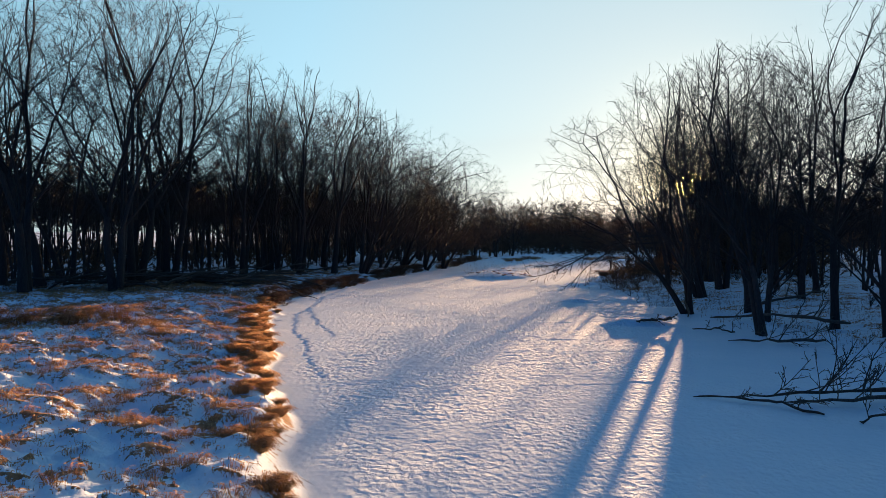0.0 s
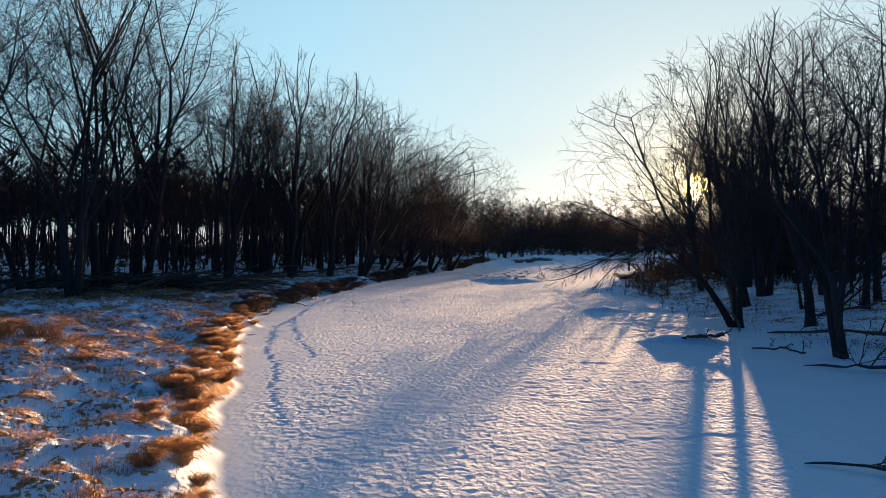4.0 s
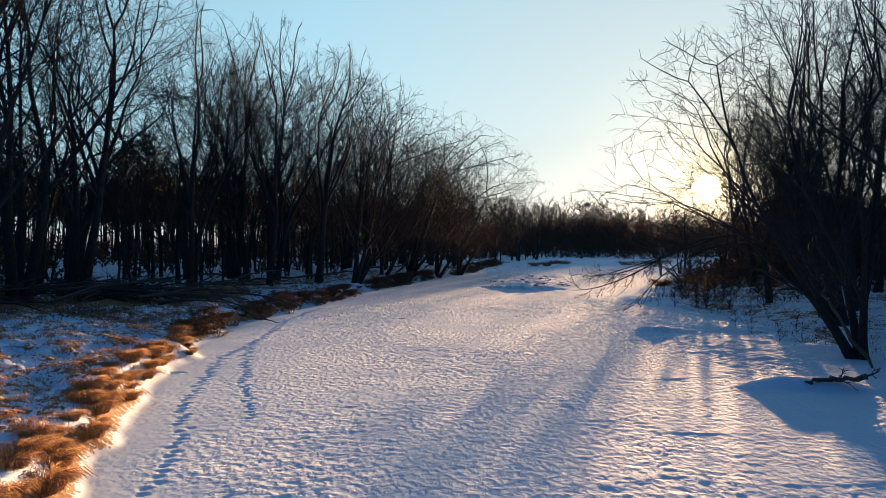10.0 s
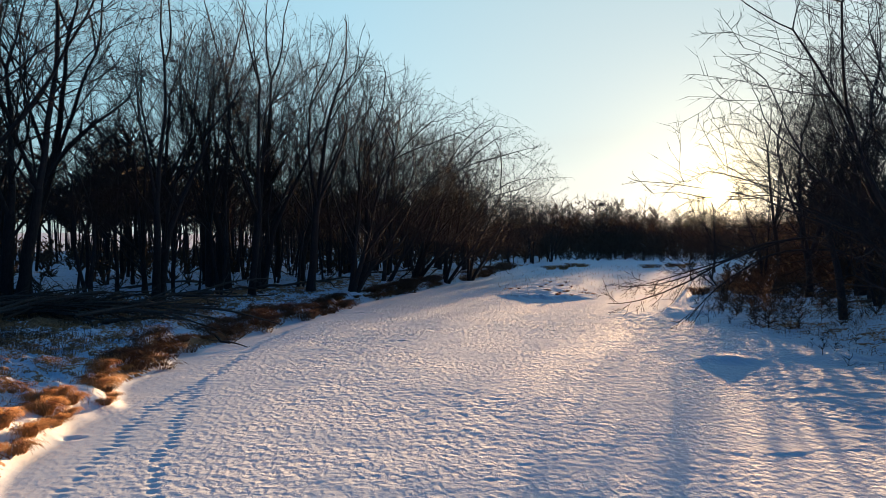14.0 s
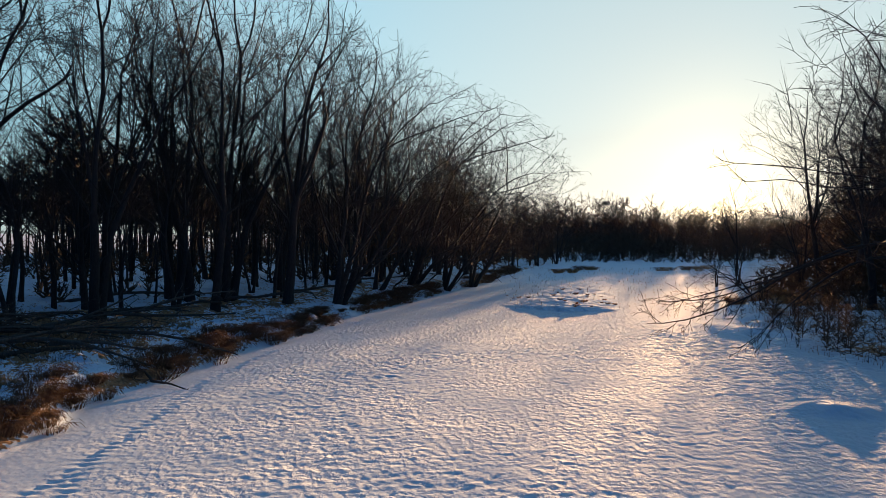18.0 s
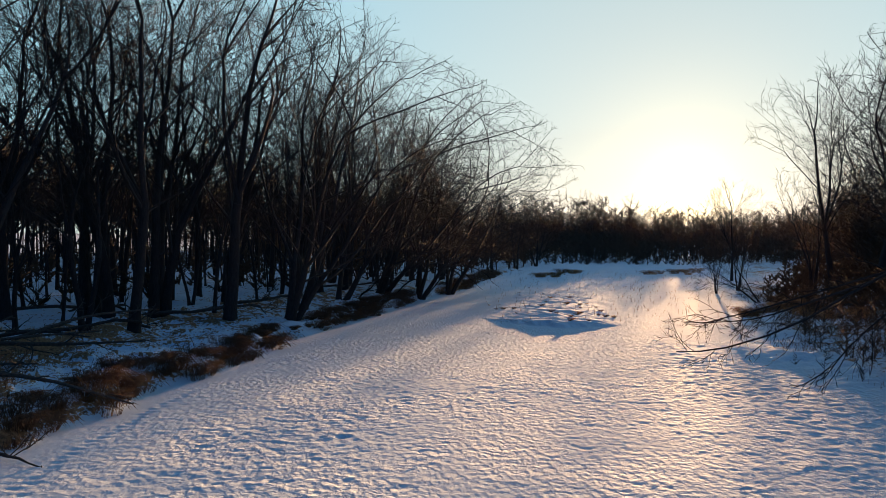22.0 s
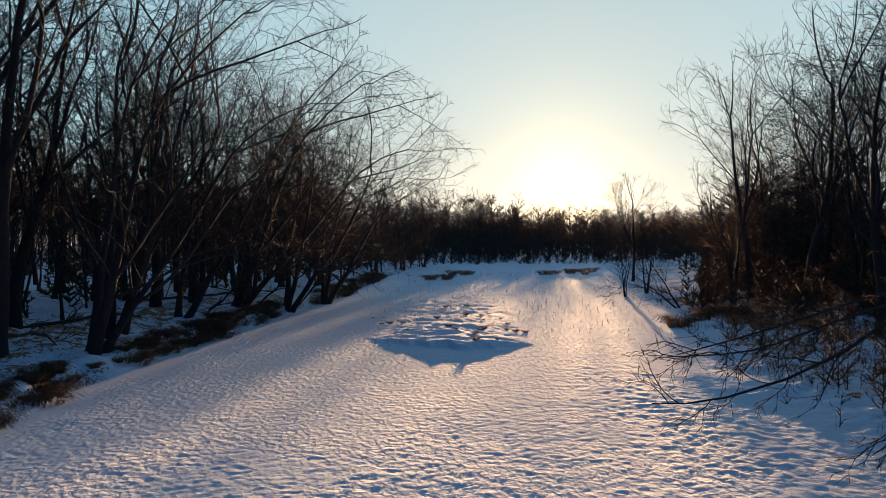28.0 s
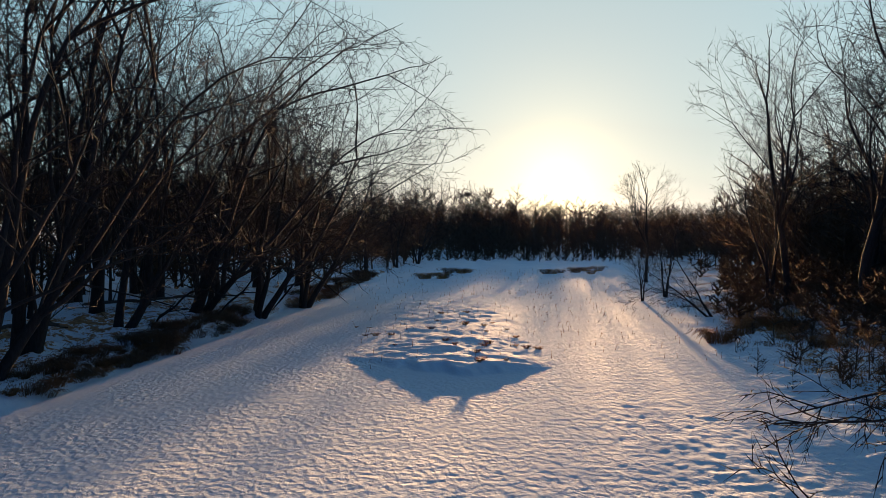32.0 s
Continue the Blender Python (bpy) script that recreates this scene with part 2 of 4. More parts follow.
BUMPS = ((9.3, 35.0, 1.5, 0.7, 0.26), (8.6, 46.6, 1.0, 0.7, 0.2), (10.6, 42.0, 2.2, 3.0, 0.07),
         (11.5, 62.0, 1.0, 2.5, 0.12), (11.8, 48.0, 1.5, 2.0, 0.1), (11.4, 111.5, 2.0, 6.0, 0.08),
         (14.6, 119.0, 2.4, 6.0, 0.08), (25.0, 119.0, 3.0, 6.0, 0.07), (29.5, 122.0, 3.0, 6.0, 0.07), (3.0, 108.0, 3.0, 9.0, 0.2))
TRACKS = (((-3.6, 22.0), (-4.6, 25.5), (-5.4, 28.8), (-7.0, 34.5), (-7.7, 38.6), (-7.6, 41.5), (-7.8, 45.0), (-8.0, 49.4), (-7.4, 55.0)),
          ((-4.5, 31.0), (-4.9, 32.2), (-5.9, 35.3), (-7.2, 39.6), (-7.6, 42.0)))
LEDGES = ((5.0, 21.2, 2.2), (7.8, 23.4, 1.6), (4.4, 24.6, 1.8), (7.2, 27.2, 2.4), (5.2, 30.2, 1.6), (8.6, 30.8, 1.3), (3.0, 27.0, 1.5),
          (6.2, 36.2, 1.6), (7.2, 40.6, 1.6), (7.2, 48.4, 1.6), (8.2, 53.0, 1.4), (8.0, 57.0, 1.4))


def tussock(x, y):
    """The pattern of grass hummocks in the meadow."""
    return 0.18 * vnoise(x / 2.6, y / 2.0, 1) + 0.82 * vnoise(x / 0.3 + 0.6 * vnoise(y / 0.9, x / 1.1, 3), y / 0.22, 2)


def crusting(x, y):
    """How strongly the wind has cut the snow crust: calm by the left bank and far up the river."""
    dl = bank_left(x, y)
    return np.where(dl > 0.3, 0.8, 0.18 + 0.82 * np.clip((-dl - 0.5) / (0.8 + 3.7 * step(22, 32, y) * (1 - step(46, 56, y))), 0, 1)) * (1 - 0.25 * step(60, 80, y))


def ground(x, y, ripples=True):
    """Height of the snow at x, y."""
    x, y = np.asarray(x, float), np.asarray(y, float)
    dl, dr = bank_left(x, y), bank_right(x, y)
    near = 1 - step(90, 140, y) * 0.5
    hl = ((0.4 + 0.3 * vnoise(x / 0.9, y / 0.9, 1)) * step(-0.1, 0.9, dl) + 0.25 * step(0.7, 7, dl)) * near
    hl += step(0.4, 2, dl) * (0.09 * (vnoise(x / 1.5, y / 1.3, 1) - 0.5) + 0.15 * (step(0.3, 0.8, tussock(x, y)) - 0.5) * (1 - step(60, 80, y) * 0.5) + 0.05 * (vnoise(x / 0.22, y / 0.2, 3) - 0.5))
    hr = 0.12 * step(0.0, 3.0, dr) + 0.45 * step(3, 10, dr)
    hr += step(0.3, 2.5, dr) * (0.18 * (vnoise(x / 1.6, y / 1.6, 2) - 0.5) + 0.12 * (vnoise(x / 0.5, y / 0.45, 3) - 0.5) + 0.09 * (vnoise(x / 0.3, y / 0.22, 1) - 0.5))
    h = np.where(dl > -0.2, hl, 0) + np.where(dr > 0, hr, 0)
    river = (1 - step(-0.3, 0.3, dl)) * (1 - step(0, 2.5, dr))
    # the gravel bar in mid-river, with its steep nose
    nose = step(-0.1, 0.75, y - bar_front(x)) * step(0.8, 2.2, x) * (1 - step(84, 100, y))
    flank = 1 - step(6.0 + 0.16 * (y - 70), 8.6 + 0.22 * (y - 70), x)
    left = step(0.6 + 0.16 * (y - 72), 4.4 + 0.16 * (y - 72), x)
    h = h + 0.19 * nose * flank * left * (0.75 + 0.5 * vnoise(x / 1.3, y / 1.3, 3))
    for bx, by, rx, ry, top in BUMPS:
        d = ((x - bx) / rx) ** 2 + ((y - by) / ry) ** 2
        h = h + top * np.exp(-d * d) * (0.7 + 0.6 * vnoise(x / 0.6, y / 0.6, 1))
    # rough tussocks under the snow along the sunlit shelf
    shelf = np.exp(-((x - 9.5 + 0.04 * (y - 45)) / 2.6) ** 2) * step(26, 34, y) * (1 - step(62, 70, y))
    h = h + shelf * (0.006 * (vnoise(x / 0.4, y / 0.4, 2) - 0.35) + 0.034 * (vnoise(x / 0.19, y / 0.2, 1) - 0.4))
    barrough = nose * flank * left
    h = h + barrough * (0.07 * (vnoise(x / 0.5, y / 0.45, 1) - 0.4) + 0.06 * (vnoise(x / 0.28, y / 0.22, 2) - 0.4))
    # wind ripples on the open river
    if ripples:
        wx = x + 0.6 * vnoise(x / 1.7, y / 1.7, 3)
        wy = y + 0.7 * vnoise(x / 1.3, y / 1.3, 1) + 0.1 * x
        strong = (0.45 + 0.9 * vnoise(x / 3.5, y / 5, 2)) * crusting(x, y)
        phase = wy / 0.24 + 2.6 * vnoise(wx / 0.17, wy / 0.3, 0)
        f = phase - np.floor(phase)
        scale = np.where(f < 0.3, f / 0.3, (1 - f) / 0.7) - 0.5
        broken = 0.1 + 0.9 * step(0.3, 0.6, vnoise(wx / 0.2, wy / 0.3, 2))
        scale = 0.8 * scale * broken + 0.7 * (vnoise(wx / 0.15, wy / 0.16, 3) - 0.5)
        open_ice = 1 - step(-1.6, -0.5, dl)
        h = h + (river * open_ice * 0.9 + 0.1 + 0.45 * step(0, 2.5, dr)) * strong * 0.017 * scale + river * 0.007 * (vnoise(x / 2.0, wy / 0.8, 2) - 0.5)
        # low wind-cut ledges, steep towards the shaded side
        for rx, ry, half in LEDGES:
            line = ry + 0.7 * (vnoise(x / 1.1, ry, 1) - 0.5) + 0.25 * (vnoise(x / 0.35, ry, 2) - 0.5) + 0.12 * (x - rx)
            d = y - line
            h = h + 0.011 * (0.3 + 1.2 * vnoise(x / 0.5, ry, 3)) * step(-0.09, 0.02, d) * np.exp(-np.maximum(d, 0) / 0.5) * np.exp(-((x - rx) / half) ** 4)
    h = h + 0.10 * (vnoise(x / 9, y / 9, 3) - 0.5) * (1 - 0.6 * river)
    return h


def ground_at(x, y):
    return float(ground(x, y, False))


def axis(stops):
    out = [stops[0][0]]
    for (a, s), (b, _) in zip(stops, stops[1:]):
        k = max(1, round((b - a) / s))
        out += list(a + (b - a) * np.arange(1, k + 1) / k)
    return np.array(out)


def mesh_from(name, verts, faces, mat, smooth=False):
    """A mesh out of arrays of vertices and of faces that all have the same number of corners."""
    me = bpy.data.meshes.new(name)
    verts, faces = np.ascontiguousarray(verts, dtype=np.float32), np.ascontiguousarray(faces, dtype=np.int32)
    k = faces.shape[1]
    me.vertices.add(len(verts))
    me.vertices.foreach_set("co", verts.ravel())
    me.loops.add(faces.size)
    me.loops.foreach_set("vertex_index", faces.ravel())
    me.polygons.add(len(faces))
    me.polygons.foreach_set("loop_start", np.arange(0, faces.size, k, dtype=np.int32))
    me.polygons.foreach_set("loop_total", np.full(len(faces), k, dtype=np.int32))
    if smooth:
        me.polygons.foreach_set("use_smooth", np.ones(len(faces), dtype=bool))
    me.materials.append(mat)
    me.update(calc_edges=True)
    return me


def litter_cover(x, y):
    """How much dead grass and leaf litter breaks through the snow; under the woods it is raised to stand in for shade
    too.
    """
    dl, dr = bank_left(x, y), bank_right(x, y)
    patch = vnoise(x / 2.8, y / 2.2, 1) * 0.4 + vnoise(x / 0.55, y / 0.42, 2) * 0.6
    meadow = step(0.2, 1.2, dl) * (0.11 + 0.55 * tussock(x, y)) * (1 - 0.45 * step(2, 6, np.interp(y, EDGE_Y, EDGE_X) - x))
    edge = np.exp(-((dl - 0.35) / 0.42) ** 2) * 0.62 * (0.55 + 0.6 * vnoise(y / 2.1, 1.0, 3))
    # litter under the trees, raised to imitate the deep shade on that snow
    woods = step(1.5, 6, dl) * step(40, 48, y) * 0.26 * patch
    wooded = np.interp(y, EDGE_Y, EDGE_X) - x
    fringe = step(0.8, 2.5, dl) * np.exp(-((wooded + 2.0) / 4.5) ** 2) * 0.62 * (0.6 + 0.5 * patch) * (1 - step(60, 70, y))
    right = step(0.6, 3.5, dr) * (0.17 + 0.48 * patch)
    bar = np.exp(-(((x - 6) / 4) ** 2 + ((y - 78) / 9) ** 2)) * 0.42 * patch
    shelf = np.exp(-((x - 9.5) / 2.6) ** 2) * step(28, 36, y) * (1 - step(62, 70, y)) * 0.42 * patch
    return np.maximum.reduce([meadow, fringe, edge, right + 0 * x, bar, shelf]) + woods


gx = axis([(-1500, 200), (-300, 40), (-100, 6), (-40, 1.2), (-22, 0.28), (-13, 0.13), (-6.5, 0.075), (11.5, 0.12), (15.5, 0.3), (26, 1.2), (60, 6), (140, 40), (400, 220), (1500, 1)])
gy = axis([(-300, 60), (-60, 8), (-4, 1), (9, 0.1), (13, 0.062), (61, 0.12), (76, 0.28), (94, 0.5), (130, 2), (200, 8), (320, 60), (800, 240), (2600, 1)])
GX, GY = np.meshgrid(gx, gy)
GZ = ground(GX, GY) * (1 - step(250, 500, np.hypot(GX, GY)))
for px, py in ((-2.8, 50.4), (-8.2, 36.2)):
    d = np.hypot(GX - px, GY - py) / 0.13
    GZ -= 0.1 * np.exp(-d * d) - 0.015 * np.exp(-((d - 1.5) ** 2) * 3)
for path in TRACKS:
    pts = np.array(path)
    seg = np.hypot(*np.diff(pts, axis=0).T)
    along = np.concatenate([[0], np.cumsum(seg)])
    for i, s in enumerate(np.arange(0, along[-1], 0.29)):
        px = np.interp(s, along, pts[:, 0]) + (0.05 if i % 2 else -0.05) + 0.5 * (vnoise(s / 2, 4.0 + pts[0, 0]) - 0.5) + 0.2 * (vnoise(s / 0.3, 6.0) - 0.5)
        py = np.interp(s, along, pts[:, 1])
        i0, i1 = np.searchsorted(gx, (px - 0.5, px + 0.5))
        j0, j1 = np.searchsorted(gy, (py - 0.5, py + 0.5))
        sub = np.s_[j0:j1, i0:i1]
        d = ((GX[sub] - px) / 0.085) ** 2 + ((GY[sub] - py) / 0.1) ** 2
        GZ[sub] -= 0.024 * np.exp(-d) - 0.008 * np.exp(-((d - 2.2) ** 2))
cols, rows = len(gx), len(gy)
ids = np.arange(cols * rows).reshape(rows, cols)
quads = np.stack([ids[:-1, :-1], ids[:-1, 1:], ids[1:, 1:], ids[1:, :-1]], -1).reshape(-1, 4)
gme = mesh_from("ground", np.stack([GX, GY, GZ], -1).reshape(-1, 3), quads, SNOW, True)
crust = gme.attributes.new("crust", "FLOAT", "POINT")
crust.data.foreach_set("value", np.ascontiguousarray(crusting(GX, GY), dtype=np.float32).ravel())
litter = gme.attributes.new("litter", "FLOAT", "POINT")
litter.data.foreach_set("value", np.ascontiguousarray(litter_cover(GX, GY), dtype=np.float32).ravel())
tagged(new("ground", gme), "wind-rippled snow over frozen river and grassy banks", "snow ground", kind="structure")

# ---- trees ----


def tube(pts, radii, sides):
    """Vertices and triangles of a tapering tube along points; a last radius of 0 closes it in a tip."""
    pts, n = np.asarray(pts), len(pts)
    way = pts[-1] - pts[0]
    way = way / (np.linalg.norm(way) + 1e-9)
    ref = np.array((1.0, 0, 0)) if abs(way[0]) < 0.8 else np.array((0, 1.0, 0))
    u = np.cross(way, ref)
    u /= np.linalg.norm(u)
    v = np.cross(way, u)
    ang = np.arange(sides) * 2 * math.pi / sides
    ring = np.cos(ang)[:, None] * u + np.sin(ang)[:, None] * v
    tip = radii[-1] <= 0
    full = n - 1 if tip else n
    verts = (pts[:full, None, :] + np.asarray(radii)[:full, None, None] * ring[None]).reshape(-1, 3)
    a = np.arange(sides)
    b = (a + 1) % sides
    tris = []
    for k in range(full - 1):
        lo, hi = k * sides, (k + 1) * sides
        tris.append(np.stack([lo + a, lo + b, hi + b], 1))
        tris.append(np.stack([lo + a, hi + b, hi + a], 1))
    if tip:
        lo = (full - 1) * sides
        verts = np.vstack([verts, pts[-1:]])
        tris.append(np.stack([lo + a, lo + b, np.full(sides, len(verts) - 1)], 1))
    return verts, np.vstack(tris)


def spikes(base, tip, radius):
    """Thin three-sided twigs from base points to tips."""
    base, tip = np.asarray(base), np.asarray(tip)
    n = len(base)
    way = tip - base
    ref = np.where(np.abs(way[:, :1]) > 0.7 * np.linalg.norm(way, axis=1, keepdims=True), np.array([[0, 1.0, 0]]), np.array([[1.0, 0, 0]]))
    u = np.cross(way, ref)
    u /= np.linalg.norm(u, axis=1, keepdims=True) + 1e-9
    v = np.cross(way, u)
    v /= np.linalg.norm(v, axis=1, keepdims=True) + 1e-9
    r = np.broadcast_to(np.asarray(radius, float), (n,))[:, None]
    ring = [base + r * (math.cos(a) * u + math.sin(a) * v) for a in (0, 2.094, 4.189)]
    verts = np.stack([*ring, tip], 1).reshape(-1, 3)
    o = np.arange(n)[:, None] * 4
    tris = np.stack([o + (0, 1, 3), o + (1, 2, 3), o + (2, 0, 3)], 1).reshape(-1, 3)
    return verts, tris


def merge(pieces):
    verts, tris, k = [], [], 0
    for v, t in pieces:
        verts.append(v)
        tris.append(t + k)
        k += len(v)
    return np.vstack(verts), np.vstack(tris)


def turned(way, rng, angle, up=0.0):
    """A direction that leaves way by about that angle (radians), drawn up by up."""
    side = rng.normal(size=3)
    side -= way * side.dot(way)
    side /= np.linalg.norm(side) + 1e-9
    out = way * math.cos(angle) + side * math.sin(angle)
    out[2] += up
    return out / np.linalg.norm(out)


def run(p, way, length, r0, r1, n, rng, wiggle, up):
    pts, radii = [np.array(p, float)], [r0]
    for k in range(n):
        way = way + rng.normal(size=3) * wiggle
        way[2] += up
        way = way / np.linalg.norm(way)
        pts.append(pts[-1] + way * length / n)
        radii.append(r0 + (r1 - r0) * (k + 1) / n)
    return np.array(pts), np.array(radii), way


def on(pts, radii, s):
    k = s * (len(pts) - 1)
    i = min(int(k), len(pts) - 2)
    d = pts[i + 1] - pts[i]
    return pts[i] + d * (k - i), d / np.linalg.norm(d), radii[i] + (radii[i + 1] - radii[i]) * (k - i)


def grow_tree(seed, height=16.0, stems=2, first=0.3, trunk_r=0.26, spread=0.8, leaders=4, sides=3, twigs=3, tips=1, low=2, fan=0.18):
    """Skeleton of a bare broadleaf tree: pieces for trunk, for each limb and for the twiggy crown. Each stem forks into leaders, which fork and branch down to fine twigs."""
    rng = np.random.default_rng(seed)
    trunk, limb_pieces, crown, tips_a, tips_b, tips_r = [], [], [], [], [], []
    segments, wiggle, rise = (0, 6, 5, 4, 3), (0, 0.075, 0.09, 0.1, 0.12), (0, 0.05, 0.03, 0.015, 0.0)

    middle_z, half_z, half_w = height * (first + 1) / 2, height * (1 - first) / 2 * 1.04, height * (0.36 * spread / 0.8 + (fan * 0.4 if stems > 1 else 0))

    def fork(p, way, length, r, level):
        whole = length
        for _ in range(3):
            end = p + way * length
            if (end[0] ** 2 + end[1] ** 2) / half_w ** 2 + ((end[2] - middle_z) / half_z) ** 2 < rng.uniform(0.8, 1.15):
                break
            length *= 0.6
        if length < 0.25:
            return
        if level == 5:
            length = min(length, 1.0)
            end = p + way * length
            tips_a.append(p), tips_b.append(end), tips_r.append(0.0105)
            for k in range(tips):
                a = p + way * length * (0.3 + 0.65 * (k + rng.random()) / tips)
                tips_a.append(a)
                tips_b.append(a + turned(way, rng, rng.uniform(0.4, 0.9), 0.04) * length * rng.uniform(0.4, 0.75))
                tips_r.append(0.0085)
            return
        pts, radii, last = run(p, way, length, r, max(r * (0.46 if length == whole else 0.25), 0.008), segments[level], rng, wiggle[level], rise[level])
        piece = tube(pts, radii, (0, 6, 5, 3, 3)[level])
        (limb_pieces if level <= 2 else crown).append(piece)
        width = rng.uniform(0.3, 0.6) * spread / 0.8
        for side in (1, -1):
            axis_ = turned(last, rng, 1.4)
            out = last + axis_ * math.tan(width) * (1 if side > 0 else -1)
            fork(pts[-1], out / np.linalg.norm(out), length * rng.uniform(0.55, 0.78), max(radii[-1], 0.01), level + 1)
        extra = (0, sides, sides - 1, sides - 2, twigs)[level]
        for k in range(extra):
            f = 0.22 + 0.72 * (k + rng.random()) / extra
            c, d, cr = on(pts, radii, min(f, 0.97))
            fork(c, turned(d, rng, rng.uniform(0.6, 1.1) * spread / 0.8, 0.05), length * rng.uniform(0.5, 0.85) * (1.05 - 0.4 * f), max(cr * 0.46, 0.01), level + 1)

    az0 = rng.uniform(0, 6.283)
    for s in range(stems):
        h = height * (1 if s == 0 else rng.uniform(0.8, 0.98))
        az, tilt = az0 + 6.283 * s / stems + rng.normal() * 0.3, 0.04 if stems == 1 else rng.uniform(0.5, 1.2) * fan
        way = np.array((math.cos(az) * tilt, math.sin(az) * tilt, 1.0))
        r = trunk_r * (1.0, 0.86, 0.74, 0.6)[stems - 1] * rng.uniform(0.8, 1.1)
        clear = h * first * rng.uniform(0.85, 1.2)
        base = np.array((math.cos(az), math.sin(az), 0)) * (0 if stems == 1 else trunk_r * 0.6) + (0, 0, -0.35)
        pts, radii, last = run(base, way / np.linalg.norm(way), clear + 0.35, r, r * 0.74, 6, rng, 0.05, 0.02)
        radii[0], radii[1] = r * 1.45, r * 1.05
        trunk.append(tube(pts, radii, 8))
        n = max(2, round(leaders / stems))
        reach = (h - clear) / 1.85
        for k in range(n):
            side = turned(last, rng, 1.4)
            out = last + side * (0.08 if k == 0 else math.tan(rng.uniform(0.35, 0.65) * spread / 0.8))
            fork(pts[-1] - (0, 0, 0.12 * k), out / np.linalg.norm(out), reach * (1.1 if k == 0 else rng.uniform(0.75, 1.0)), r * (0.6 if k == 0 else 0.45), 1)
        for k in range(low):
            c, d, cr = on(pts, radii, rng.uniform(0.55, 0.97))
            fork(c, turned(d, rng, rng.uniform(0.6, 1.0), 0.1), reach * rng.uniform(0.45, 0.8), cr * 0.36, 2)
    crown.append(spikes(tips_a, tips_b, np.array(tips_r)))
    top = max(v[:, 2].max() for v, _ in crown)
    return [[(v * (height / top), t) for v, t in pieces] for pieces in (trunk, limb_pieces, crown)]


def tree(seed, label, **shape):
    """A tree as a thing: trunk, limbs and crown under an empty at its base."""
    trunk, limb_pieces, crown = grow_tree(seed, **shape)
    thing = new("tree")
    tagged(thing, label, "tree", "bare riverside trees")
    for name, pieces, mat in [("trunk", trunk, BARK)] + [("limb", [p], BARK) for p in limb_pieces] + [("crown", crown, TWIG)]:
        ob = new(name, mesh_from(name, *merge(pieces), mat, name != "crown"))
        ob.parent = thing
    return thing


def stand(thing, x, y, turn, size, tilt=0.0, tilt_az=0.0):
    m = Matrix.Translation((x, y, ground_at(x, y))) @ Matrix.Rotation(tilt, 4, Vector((-math.sin(tilt_az), math.cos(tilt_az), 0))) \
        @ Matrix.Rotation(turn, 4, "Z") @ Matrix.Scale(size, 4)
    return m


TALL = "tall bare deciduous tree with dark furrowed bark in snow"
FORK = "bare multi-stemmed tree with fine spreading twigs in snow"
KINDS = [tree(11, TALL, height=16, stems=1, first=0.36, trunk_r=0.22, leaders=4, low=3),
         tree(12, FORK, height=16, stems=2, first=0.27, trunk_r=0.28, leaders=4, spread=0.75),
         tree(13, FORK, height=16, stems=3, first=0.24, trunk_r=0.3, leaders=6, fan=0.22, twigs=2, low=1),
         tree(14, TALL, height=16, stems=1, first=0.3, trunk_r=0.245, leaders=4, spread=0.7, low=3),
         tree(15, FORK, height=16, stems=2, first=0.22, trunk_r=0.28, leaders=4, spread=0.95, fan=0.3),
         tree(16, "bare spreading tree leaning out over the frozen river", height=16, stems=3, first=0.18, trunk_r=0.3, leaders=6, spread=1.0, fan=0.4, low=2, twigs=4)]
SLIM = [tree(21, "slender bare tree standing inside the snowy woods", height=14, stems=1, first=0.42, trunk_r=0.17, leaders=3, twigs=1, spread=0.7),
        tree(22, "slender forked bare tree inside the snowy woods", height=14, stems=2, first=0.36, trunk_r=0.19, leaders=4, twigs=1, spread=0.75, low=1),
        tree(23, "thin crooked bare tree inside the snowy woods", height=14, stems=1, first=0.4, trunk_r=0.15, leaders=3, twigs=1, spread=0.9)]
used = set()
PLACES = []


def plant(kinds, k, x, y, height, turn, tilt=0.0, tilt_az=0.0):
    first = kinds[k]
    base = 16 if kinds is KINDS else 14
    m = stand(first, x, y, turn, height / base, tilt, tilt_az)
    PLACES.append((x, y))
    if first.name in used:
        return copy_thing(first, m)
    used.add(first.name)
    first.matrix_basis = m
    return first


def clear_of(x, y, gap):
    return all((x - a) ** 2 + (y - b) ** 2 > gap * gap for a, b in PLACES)


RWOOD_Y = (10, 20, 30, 33, 38, 47, 55, 60, 70, 76, 81, 90, 105, 120, 160)
RWOOD_X = (21, 18.5, 17.0, 14.0, 12.8, 14.8, 17.0, 18.5, 20.5, 20.5, 19.3, 25.5, 32, 38.5, 54)
rng = np.random.default_rng(42)
